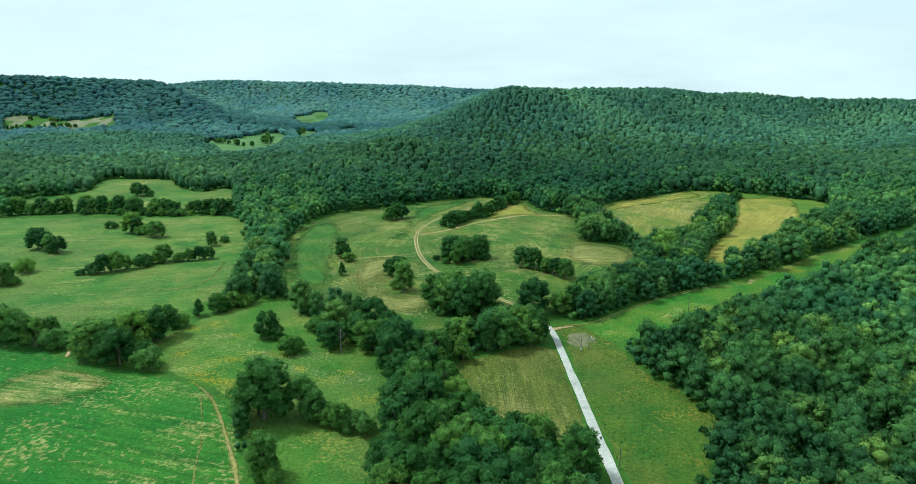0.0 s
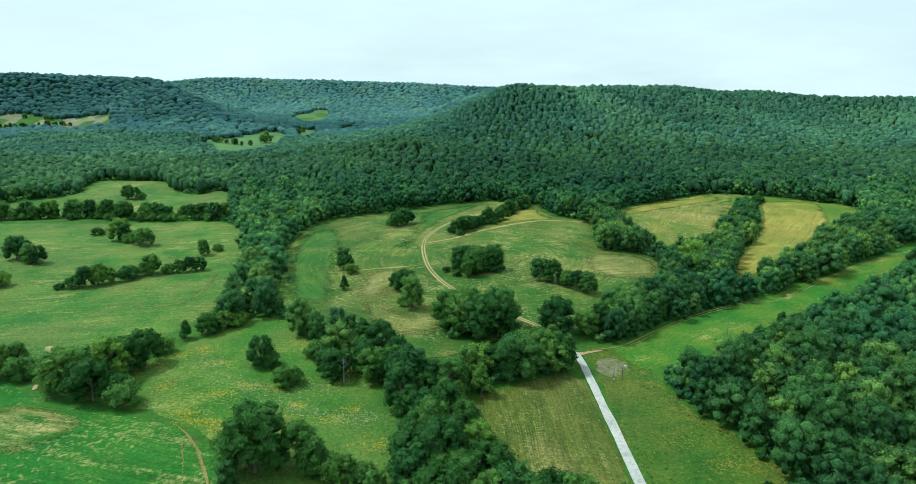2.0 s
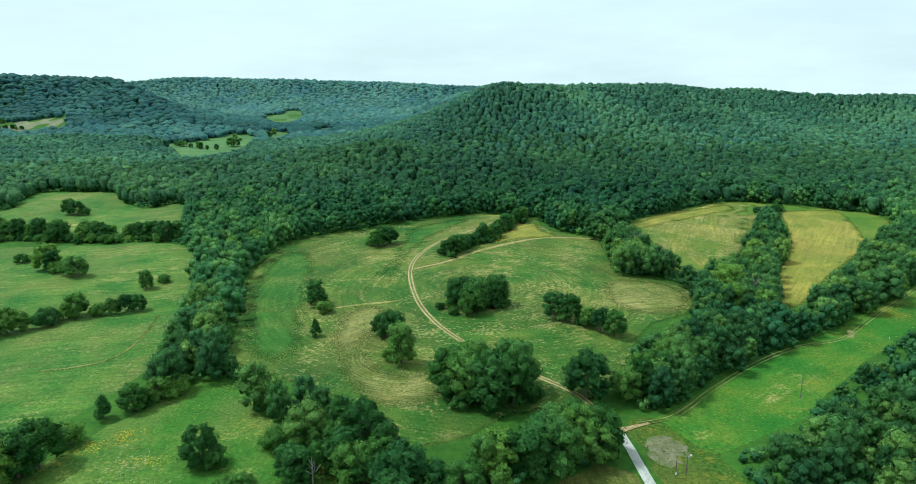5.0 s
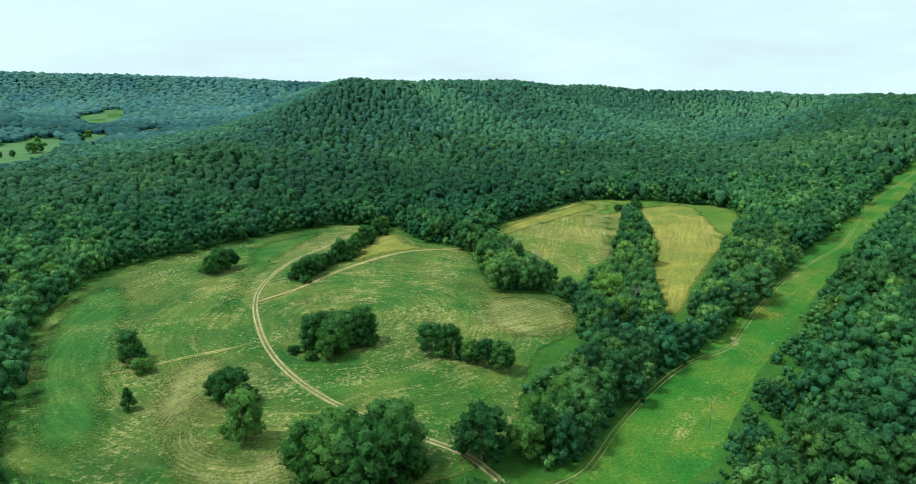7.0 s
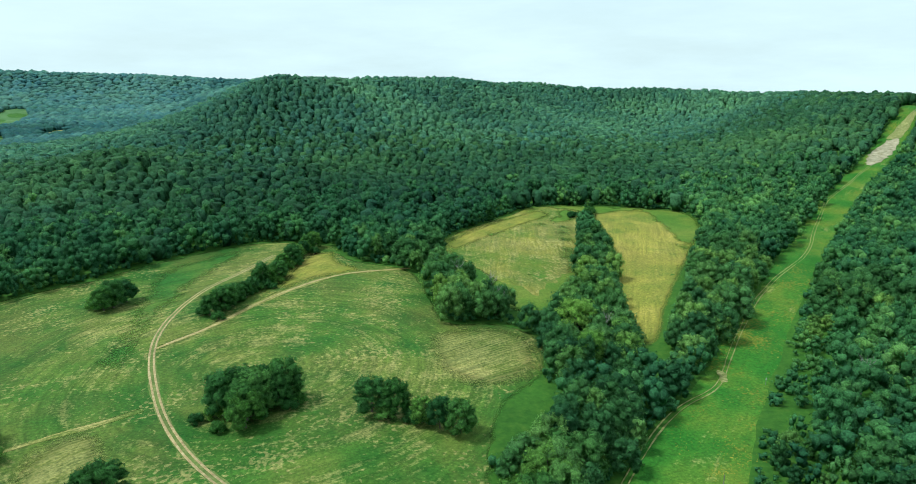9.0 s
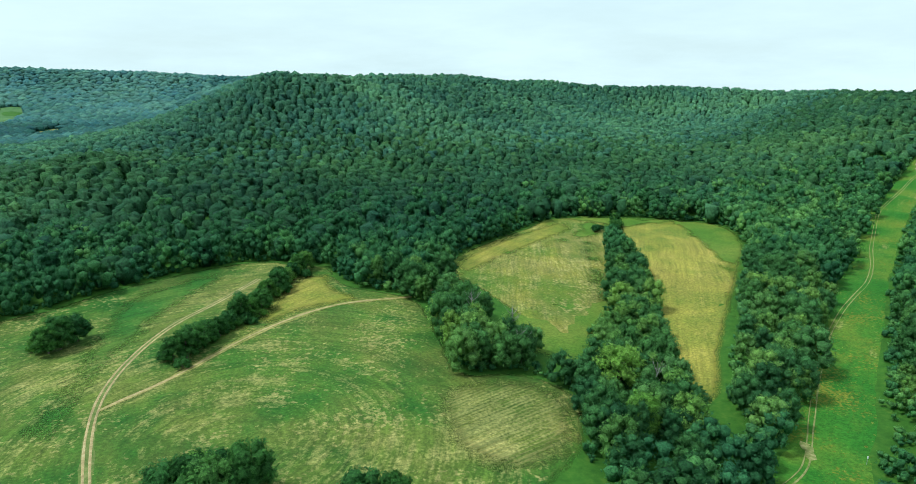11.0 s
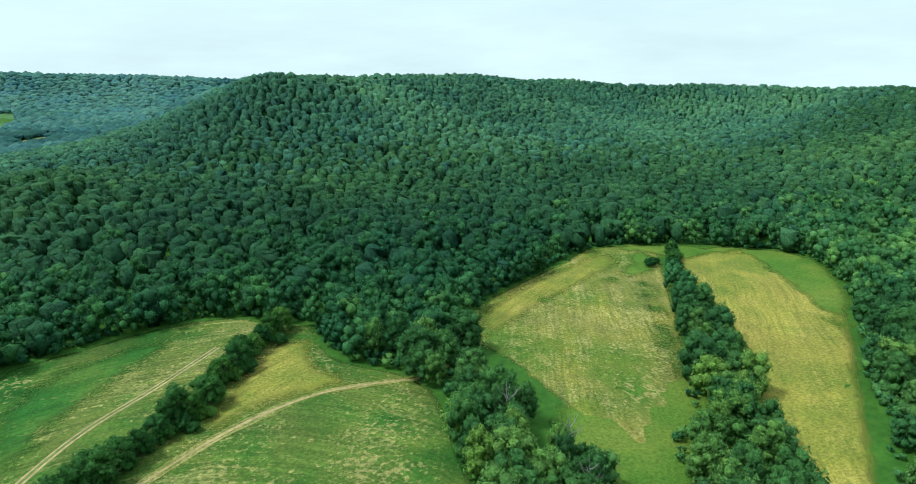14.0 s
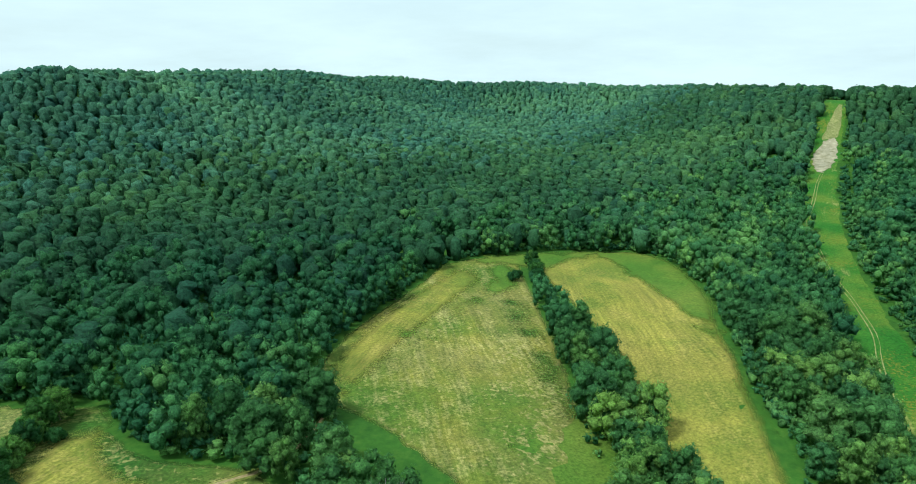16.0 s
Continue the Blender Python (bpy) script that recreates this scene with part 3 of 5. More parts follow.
sheet("pasture_far", spread_south(FAR_PASTURE, 90), M_FAR_GRASS, "distant pale green pasture between woods", "pasture", lift=0.4, mow=70.0, clear=False)
FIELDS.append(rounded(FAR_MEADOW))
sheet("meadow_far", spread_south(FAR_MEADOW, 90), M_FAR_GRASS, "distant green meadow below a wooded ridge", "meadow", lift=0.5, clear=False)
FIELDS.append(rounded(FAR_STUBBLE))
sheet("field_stubble", spread_south(FAR_STUBBLE, 30), M_STUBBLE, "distant tan stubble field at the foot of a hill", lift=0.5, clear=False)
sheet("lea_far", [(-337.9, 1318.2), (-275.8, 1286.8), (-278.2, 1200.1), (-291.2, 1157.4), (-299.6, 1181.8)], M_FAR_GRASS, "distant sliver of green pasture below the wooded hill", "pasture", lift=0.5)
sheet("lea_beyond", [(-260.3, 1346.7), (-251, 1444), (-223.3, 1491), (-211.2, 1488.1), (-234.1, 1432.9), (-244.4, 1353.1)], M_WORN, "pale dry strip of land far up the valley", "pasture", lift=0.5)
# parts of the fields that were cut at other times, and worn places in them
sheet("hay_west_strip", [(-83.1, 296.9), (-97.7, 343.4), (-106.5, 393.1), (-107, 431.6), (-94.7, 459.6), (-78.7, 427.6), (-73, 384.9), (-68.3, 342.9), (-60.1, 290.1)], M_LUSH_PATCH,
      "darker green uncut strip along the west of the hay field", lift=0.22, clear=False, wobble=0.8, mow=(7.9, 373.9))
sheet("hay_green_band", [(-43.4, 398.1), (-38.4, 450.4), (-34.1, 499.8), (-7.5, 519), (19.4, 524.3), (-0.6, 496.5), (-14.1, 471.6), (-28.5, 427.3), (-35.3, 377.2), (-45.4, 370.1)], M_LUSH_PATCH,
      "fresh green band between mown swaths", lift=0.22, clear=False, wobble=0.9, mow=(7.9, 373.9))
sheet("hay_gold_nook", [(6.2, 432.7), (24.9, 468.2), (43.2, 508.1), (55.1, 505.7), (54.1, 472.4), (81, 459.8), (53.8, 462.8), (28.1, 452.2)], M_GOLD_PATCH,
      "yellow ripe corner of the hay field", lift=0.22, clear=False, wobble=0.7, mow=40.0)
sheet("hay_raked", [(-54.5, 348), (-37.3, 354.4), (-31.2, 334.9), (-38.1, 318.7), (-38.1, 301.4), (-29.3, 284.3), (-14.3, 286.1), (-5.3, 300.8), (1.7, 294.9), (-10.5, 264.6), (-30.4, 258.3), (-46.1, 277.9), (-56.2, 318)],
      M_ROWS_PATCH, "raked hay lying in curved pale rows", lift=0.22, clear=False, wobble=0.7, mow=(-22.2, 301.9))
sheet("hay_stubble_corner", [(65.5, 383.5), (95.6, 382.9), (108, 367.9), (93.8, 342.5), (70.8, 334.8), (59.6, 350.3)], M_ROWS_PATCH, "dry brownish stubble corner of the hay field",
      lift=0.22, clear=False, wobble=0.9, mow=20.0)
sheet("east_gold_band", [(105.3, 472.1), (109.7, 494.2), (139.5, 524.7), (170, 541.9), (204.2, 560.9), (215.2, 555.3), (210.3, 542.7), (179.1, 523.3), (156.9, 510.9), (117.1, 483.3)], M_GOLD_PATCH,
      "golden uncut band along the woodland edge", lift=0.22, clear=False, wobble=0.6, mow=40.0)
sheet("east_green_band", [(114.7, 477.9), (141.8, 500.1), (179, 521.1), (210.3, 539.7), (217.2, 555.3), (231.3, 558.8), (230.2, 541.7), (212.9, 523.4), (197, 523.4), (164.8, 507.4), (134.7, 486.9)], M_VERGE,
      "green unmown band beside the golden hay", lift=0.26, clear=False, wobble=0.6, mow=40.0)
sheet("east_green_nook", [(148.1, 515.7), (159.5, 521.4), (163.2, 513.9), (149.4, 504.6), (139.8, 501.2)], M_VERGE, "small green nook in the golden band", lift=0.30, clear=False, wobble=0.5)
sheet("east_green_side", [(213, 528.4), (193.4, 484.2), (176.6, 449), (164.4, 438.5), (155, 437.6), (169.1, 463.5), (184.4, 495.3), (201, 525.3)], M_LUSH_PATCH,
      "greener side of the hay beside the hedgerow", lift=0.24, clear=False, wobble=0.8, mow=66.0)
sheet("grass_verge", [(214, 554.2), (207.5, 565.2), (228.8, 570.5), (255.6, 563.6), (284.1, 554.6), (308.2, 539.6), (309.1, 517.2), (285.3, 481.3), (267, 464.3), (252.2, 454.5), (214.5, 413.6), (197.1, 395.2),
                      (194.7, 399.1), (212.2, 418.4), (232.1, 438.8), (248.9, 464.2), (263.3, 494.1), (277.2, 525.4), (281.6, 542.3), (264, 545.6), (249.9, 538.4), (237.6, 540.8), (229, 555.6)], M_VERGE,
      "bright green grass verge round the ripe hay", "grass", lift=0.25, wobble=0.8, smooth_times=1)
sheet("grass_bay", [(103.8, 415.3), (112.5, 387.1), (132.8, 381.7), (151.1, 391.8), (168.8, 412.8), (182.3, 445.3), (152.7, 445), (116.1, 436.5)], M_VERGE,
      "green grassy bay between two tree belts", "grass", lift=0.12, wobble=0.8, clear=False)
sheet("crop_bare", [(-150.3, 176.4), (-155.6, 194.2), (-141.5, 206.8), (-120, 199.9), (-110, 185.3), (-130.1, 174.1)], M_CROP_PATCH, "thin straw-coloured bare patch in the crop", lift=0.22, clear=False, wobble=1.2, mow=-14.0)
ribbon("field_path", [(-99.7, 345.6), (-85.5, 346.1), (-69.3, 343.9), (-52.4, 349.9), (-37.3, 354.4), (-27.2, 358.3)], [1.0, 1.2, 1.4, 2.6, 3.6, 3.0], M_FAINT, "faint pale path across the hay", "path", 0.25, 2.0, 0.3)
ribbon("crop_margin", [(-86.5, 191.9), (-77.7, 184.3), (-66.4, 164.2), (-54.9, 141.4), (-46, 113.5)], [1.4, 2.0, 2.2, 1.6], M_FAINT, "dry trampled margin of the crop", "field margin", 0.28, 2.0, 0.5)
ribbon("crop_wheelings", [(-81.5, 184.2), (-73.1, 165.1), (-68.6, 148.2), (-64.2, 134.2)], 1.0, M_FAINT, "pale wheel marks in the crop", "path", 0.26, 2.0, 0.4)
ribbon("meadow_path", [(-141.8, 214.9), (-148.3, 229), (-158.8, 249.1)], 1.8, M_TRACK, "worn earth gap between the hedge trees", "path", 0.26, 2.0, 0.4)
ribbon("pasture_path", [(-132.2, 344.9), (-127.5, 322.6), (-127.6, 301.3), (-137.3, 293.1), (-149.1, 291)], 1.8, M_FAINT, "faint trodden path in the pasture", "path", 0.28, 2.0, 0.3)

strip, strip_line = ribbon("cleared_strip", STRIP, [22, 28, 27, 20.5] + [20] * 18, M_STRIP,
                           "long mown green clearing cut straight through the woods", "clearing", 0.2, 4.0, 0.7)
FIELDS.append(strip_line)
FIELDS.append(np.array([(37, 83.3), (37.3, 150.9), (46.3, 161.2), (51.7, 119.3), (49.8, 83.4)], float))      # verges of the road

ROAD = [(40.9, 88.4), (40.9, 119), (41.9, 146.4), (41, 176.1), (40.5, 206.6), (40.2, 237.6), (39.4, 250.2), (38.3, 255.1)]
TRACK = [(38.6, 253.2), (35.7, 261.7), (30.6, 273.1), (19.6, 282.5), (2.7, 298.9), (-8.3, 315.3), (-17.2, 335.6), (-24.2, 362.2), (-28.6, 401.7), (-23.5, 432.9), (-11, 459.7), (5.3, 480.1), (23.2, 503.3)]
SPURTRACK = [(-26.6, 400.6), (-19.6, 407.2), (-11.5, 412.7), (5.2, 428.9), (26.2, 449.3), (51.8, 459.8), (71.2, 460.7), (84.8, 458.9), (97.1, 467.5), (105.6, 476.5)]
road, road_line = ribbon("road", ROAD, [3.2, 3.1, 3.1, 3.0, 2.9, 2.4], M_GRAVEL, "pale gravel road running through the valley", "road", 0.32, 2.0, 0.1)
FIELDS.append(np.array([(37, 83.3), (36.9, 237.4), (34.7, 259.8), (43.9, 260.1), (46.1, 237.8), (45.9, 83.4)], float))
ribbon("track_verge", TRACK, [2.4, 2.7, 2.8, 2.7, 2.6], M_MIDDLE, "dry worn grass along the wheel ruts", "track", 0.22, 2.0, 0.3)
for side in (-1, 1):
    ruts = np.array(TRACK, float)
    tg = np.gradient(ruts, axis=0)
    tg /= np.hypot(*tg.T)[:, None]
    off = ruts + np.stack([-tg[:, 1], tg[:, 0]], 1) * 0.72 * side
    ribbon("track_rut", off, 0.75, M_TRACK, "bare brown wheel rut of a farm track", "track", 0.27, 2.0, 0.05)
ribbon("track_verge", SPURTRACK, [2.4, 4.0, 4.6, 3.8, 3.0], M_FAINT, "trodden straw-coloured grass beside the farm track", "track", 0.23, 2.0, 0.4)
ribbon("track", SPURTRACK, [0.9, 1.2, 1.3, 1.2, 1.0], M_TRACK, "worn straw-coloured farm track across the hay", "track", 0.28, 2.0, 0.15)
STRIPTRACK = [(46, 255.4), (57, 258), (66, 266), (72.5, 272.5), (79.2, 278.5), (89.5, 287.0), (100.9, 295.5), (113.6, 305.1), (128.7, 313.3), (146.0, 318.0), (156.7, 326.1), (171.6, 338.7), (192.2, 354.9), (209.8, 367.7), (222.2, 377.3), (239.0, 387.9), (256.5, 398.2), (277.9, 409.9), (299.1, 419.6), (330.3, 441.4), (354.6, 461.5), (404.8, 497.3), (422.8, 510.2), (443.4, 520.1), (465.3, 528.8), (499.7, 545.1), (521.8, 553.4)]
for side in (-1, 1):
    ruts = np.array(STRIPTRACK, float)
    tg = np.gradient(ruts, axis=0)
    tg /= np.hypot(*tg.T)[:, None]
    off = ruts + np.stack([-tg[:, 1], tg[:, 0]], 1) * 0.75 * side
    ribbon("strip_track", off, [0.3, 0.4, 0.45, 0.4, 0.4], M_WORN, "narrow worn wheel rut along the grassy clearing", "path", 0.30, 2.5, 0.12)
sheet("scar", [(523.6, 559.4), (545.6, 573.2), (565.6, 580.5), (582.5, 583.3), (590.9, 577.6), (557.6, 561.5), (541.5, 556.1), (524.7, 554.1)], M_EARTH,
      "bare eroded earth on the steep end of the clearing", "bare earth", lift=0.5, clear=False, step=2.0, wobble=0.7, smooth_times=1)
sheet("worn_slope", [(580.2, 586.8), (595.9, 589.8), (614.6, 597.3), (641.6, 604.2), (640.5, 600.6), (618.7, 589.8), (589.6, 576.0)], M_WORN,
      "thin worn grass on the steep end of the clearing", "bare earth", lift=0.45, clear=False)
sheet("gravel_pad", [(43.5, 238.6), (45.1, 247.7), (51.3, 250.1), (56.3, 244.1), (54.1, 235.5), (47.1, 233.6)], M_PAD, "bare grey-brown parking patch beside the road", "bare earth",
      lift=0.24, step=1.5, wobble=0.3, clear=False)
ribbon("road_stub", [(39.9, 252.2), (44, 253.9), (49.1, 255.5)], [2.6, 1.8, 1.2], M_TRACK, "sandy turn-off from the gravel road", "track", 0.36, 1.5, 0.2)
sheet("washout", [(152, 322), (155, 328), (158, 330.5), (159, 328.5), (157, 324.5), (154, 321)], M_WORN, "bare sandy washout on the clearing path", "bare earth",
      lift=0.36, step=1.5, wobble=0.5, clear=False)

# ---------------------------------------------------------------- trees
def dome(sides, rings, r, h, jag, low=-0.5):
    """A lumpy closed cap: rings of uneven radius and a tip."""
    v, f = [], []
    for k in range(rings):
        a = low + (math.pi / 2 - low) * (k / rings) ** 0.82
        for s in range(sides):
            th = 2 * math.pi * (s + 0.5 * (k % 2)) / sides
            j = 1 + rng.uniform(-jag, jag)
            v.append((r * j * math.cos(a) * math.cos(th), r * j * math.cos(a) * math.sin(th), h * math.sin(a) * (1 + rng.uniform(-jag, jag) * 0.6)))
    v.append((rng.uniform(-0.15, 0.15) * r, rng.uniform(-0.15, 0.15) * r, h * (0.93 + rng.uniform(-jag, jag) * 0.4)))
    for k in range(rings - 1):
        for s in range(sides):
            a, b = k * sides + s, k * sides + (s + 1) % sides
            c, d = a + sides, b + sides
            f += [(a, b, c), (b, d, c)] if k % 2 else [(a, b, d), (a, d, c)]
    top = len(v) - 1
    k = (rings - 1) * sides
    f += [(k + s, k + (s + 1) % sides, top) for s in range(sides)]
    v = np.array(v)
    n = v / np.array([r, r, h]) + (0, 0, 0.15)
    return v, f, n / np.linalg.norm(n, axis=1)[:, None]


def sprays(centre, radius, count, size, tilt=0.5, low=-0.35):
    """Small uneven three-cornered sprays of leaves over a lump, turned roughly along its surface."""
    z, th = rng.uniform(low, 1, count), rng.uniform(0, 2 * math.pi, count)
    q = np.sqrt(np.maximum(0, 1 - z * z))
    n = np.stack([q * np.cos(th), q * np.sin(th), z], 1)
    p = centre + n * radius * rng.uniform(0.82, 1.24, (count, 1))
    out = n
    n = n + rng.normal(0, tilt, (count, 3))
    n /= np.linalg.norm(n, axis=1)[:, None]
    n *= np.where((n * out).sum(1) < 0, -1, 1)[:, None]
    a = np.cross(n, rng.normal(0, 1, (count, 3)))
    a /= np.linalg.norm(a, axis=1)[:, None]
    b = np.cross(n, a)
    s, w = size * rng.uniform(0.6, 1.4, (count, 1)), rng.uniform(0.6, 1.0, (count, 1))
    lean = rng.uniform(-0.5, 0.5, (count, 1))
    v = np.stack([p + a * s, p - a * s * 0.6 + b * s * (w + lean), p - a * s * 0.6 - b * s * (w - lean)], 1).reshape(-1, 3)
    soft = 0.46 * out + 0.54 * n + (0, 0, 0.12)
    return v, [(3 * k, 3 * k + 1, 3 * k + 2) for k in range(count)], np.repeat(soft / np.linalg.norm(soft, axis=1)[:, None], 3, 0)


def join(pieces):
    v, f, nrm, n = [], [], [], 0
    for pv, pf, pn in pieces:
        v.append(pv)
        nrm.append(pn)
        f += [tuple(i + n for i in q) for q in pf]
        n += len(pv)
    return np.concatenate(v), f, np.concatenate(nrm)


def round_off(me, normals):
    """Leaves shade as the soft rounded masses that they make up."""
    me.polygons.foreach_set("use_smooth", np.ones(len(me.polygons), bool))
    me.attributes.new("custom_normal", "FLOAT_VECTOR", "POINT").data.foreach_set("vector", np.ascontiguousarray(normals, np.float32).ravel())


def lump_places(shape, count):
    """Where the lumps of a crown of height 1 sit, and how large they are."""
    out = []
    for i in range(count):
        u = (i + 0.5) / count
        th = i * 2.39996 + rng.uniform(-0.4, 0.4)
        if shape == "broad":
            z, rad, size = 0.20 + 0.64 * u, 0.30 * math.sqrt(max(0.02, 1 - (abs(u - 0.3) / 0.75) ** 2)), 0.17
        elif shape == "tall":
            z, rad, size = 0.17 + 0.69 * u, 0.21 * math.sqrt(max(0.02, 1 - (abs(u - 0.35) / 0.7) ** 2)), 0.145
        elif shape == "cone":
            z, rad, size = 0.14 + 0.74 * u, 0.19 * (1 - u) + 0.01, 0.15 * (1 - 0.55 * u)
        else:
            z, rad, size = 0.25 + 0.42 * u, 0.42 * math.sqrt(max(0.02, 1 - u * u)), 0.26
        out.append((np.array([rad * math.cos(th), rad * math.sin(th), z + rng.uniform(-0.03, 0.03)]), size * (13 / max(count, 13)) ** 0.45 * rng.uniform(0.62, 1.3)))
    return out


def limb(a, b, ra, rb, sides=5):
    a, b = np.array(a, float), np.array(b, float)
    d = (b - a) / np.linalg.norm(b - a)
    u = np.cross(d, (0.3, 0.9, 0.1))
    u /= np.linalg.norm(u)
    w = np.cross(d, u)
    v = [p + (u * math.cos(t) + w * math.sin(t)) * r for p, r in ((a, ra), (b, rb)) for t in np.linspace(0, 2 * math.pi, sides, endpoint=False)]
    f = [(i, (i + 1) % sides, sides + (i + 1) % sides, sides + i) for i in range(sides)] + [tuple(range(2 * sides - 1, sides - 1, -1))]
    return np.array(v), f, np.array(v)


def fine_tree(shape, lumps_n, per_lump):
    """Trunk with limbs, and a crown, of a tree one metre high."""
    lumps_ = lump_places(shape, lumps_n)
    top = 0.62 if shape != "shrub" else 0.4
    wood = [limb((0, 0, -0.03), (0.01, 0, 0.2), 0.026, 0.019, 7), limb((0.01, 0, 0.2), (0, 0.01, top), 0.019, 0.008, 6)]
    for c, s in lumps_[::2]:
        z0 = max(0.12, c[2] * 0.6)
        wood.append(limb((0.005, 0.005, z0), c, 0.010, 0.004, 4))
    crown, cores = [], []
    for c, s in lumps_:
        dv, df, dn = dome(5, 3, s * 0.82, s * 0.82, 0.25, -1.1)
        cores.append((dv + c, df, dn))
        crown.append(sprays(c, s, int(per_lump * 1.05), 0.030 if shape != "shrub" else 0.052, 0.8))
        crown.append(sprays(c, s * 0.94, int(per_lump * 0.55), 0.050 if shape != "shrub" else 0.08, 0.5))
    return join(wood), join(cores + crown), sum(len(f) for _, f, _ in cores)


TREE_KINDS = []
for shape, n, per in (("broad", 21, 47), ("broad", 24, 42), ("broad", 18, 52), ("tall", 21, 46), ("tall", 23, 41), ("cone", 16, 54), ("shrub", 9, 70), ("shrub", 7, 80)):
    (wv, wf, _), (cv, cf, cn), inner = fine_tree(shape, n, per)
    crown_mesh = mesh_of("crown", cv, cf, M_CORE)
    crown_mesh.materials.append(M_LEAF)
    crown_mesh.polygons.foreach_set("material_index", (np.arange(len(cf)) >= inner).astype(np.int32))
    round_off(crown_mesh, cn)
    TREE_KINDS.append((shape, mesh_of("trunk", wv, wf, M_BARK), crown_mesh))
for k in (0, 3):
    pale_mesh = TREE_KINDS[k][2].copy()
    pale_mesh.materials[0] = pale_mesh.materials[1] = M_LIGHT_LEAF
    TREE_KINDS.append(("light", TREE_KINDS[k][1], pale_mesh))

TREE_LABELS = {"broad": ("broad-crowned dark green deciduous tree with a dense leafy crown", "tree"),
               "tall": ("tall leafy deciduous tree with an upright green crown", "tree"),
               "cone": ("dark green cedar tree with a narrow pointed crown", "tree"),
               "light": ("light yellow-green deciduous tree standing out of darker woods", "tree"),
               "shrub": ("low rounded green shrub growing in rough grass", "shrub")}
PROTOTYPE = {}


def plant(kind, x, y, height, group):
    """One tree as a thing of its own, standing on the ground."""
    shape, trunk_me, crown_me = TREE_KINDS[kind]
    girth = height * rng.uniform(0.92, 1.2)
    m = pose(x, y, float(land(x, y)) - 0.05, 0, 0, rng.uniform(0, 360)) @ Matrix.Diagonal((girth, girth * rng.uniform(0.9, 1.1), height, 1))
    if kind not in PROTOTYPE:
        label, cat = TREE_LABELS[shape]
        base = new("tree" if cat == "tree" else "shrub")
        tagged(base, label, cat, group)
        for name, me in (("trunk", trunk_me), ("crown", crown_me)):
            ob = new(name, me)
            ob.parent = base
        base.matrix_basis = m
        PROTOTYPE[kind] = base
        return base
    ob = PROTOTYPE[kind]
    made = {}
    for o in (ob, *ob.children_recursive):
        made[o] = o.copy()
        scene.collection.objects.link(made[o])
        made[o].parent = made.get(o.parent, o.parent)
    made[ob].matrix_basis = m
    made[ob]["group"] = group
    return made[ob]


def in_fields(x, y):
    hit = np.zeros(np.shape(x), bool)
    for p in FIELDS:
        hit |= inside(p, x, y)
    return hit


def scatter(x0, x1, y0, y1, gap):
    X, Y = np.meshgrid(np.arange(x0, x1, gap), np.arange(y0, y1, gap))
    X = X + (np.arange(X.shape[0]) % 2)[:, None] * gap / 2
    return X.ravel() + rng.uniform(-0.5, 0.5, X.size) * gap, Y.ravel() + rng.uniform(-0.5, 0.5, Y.size) * gap


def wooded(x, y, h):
    """Where woods grow: off the fields, and set back along the camera's sight lines so that trees don't hide the
    fields.
    """
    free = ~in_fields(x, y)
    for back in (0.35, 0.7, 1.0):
        # rough place of the camera when it looks at x, y
        eye_y = np.where(x < -90, 0, np.where((x > 60) & (y < 340), 0.30, 0.45) * np.clip(y - 40, 0, 555))
        dx, dy = x - 0.09 * eye_y, y - eye_y
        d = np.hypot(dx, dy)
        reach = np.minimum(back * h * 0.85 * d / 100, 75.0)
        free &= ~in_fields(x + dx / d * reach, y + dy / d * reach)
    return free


# single trees and clumps that stand in the open: kind, x, y, height
OPEN_TREES = []


def clump(x, y, rx, ry, count, lo, hi, kinds=(0, 1, 2, 3)):
    for i in range(count):
        a, r = i * 2.39996 + rng.uniform(-0.5, 0.5), math.sqrt((i + 0.3) / count)
        OPEN_TREES.append((int(rng.choice(kinds)), x + rx * r * math.cos(a), y + ry * r * math.sin(a), rng.uniform(lo, hi)))


def tree_row(line, gap, lo, hi, kinds=(0, 1, 2, 3), spread=1.5):
    p = np.array(line, float)
    d = np.r_[0, np.cumsum(np.hypot(*np.diff(p, axis=0).T))]
    for s in np.arange(0, d[-1], gap):
        OPEN_TREES.append((int(rng.choice(kinds)), np.interp(s, d, p[:, 0]) + rng.normal(0, spread), np.interp(s, d, p[:, 1]) + rng.normal(0, spread),
                           rng.uniform(lo, hi)))

# hay field
clump(1.8, 345, 11, 9, 9, 11, 16, (0, 1.3, -0.2, 3))
clump(1.8, 345, 15, 12, 10, 3, 5, (6, 7))
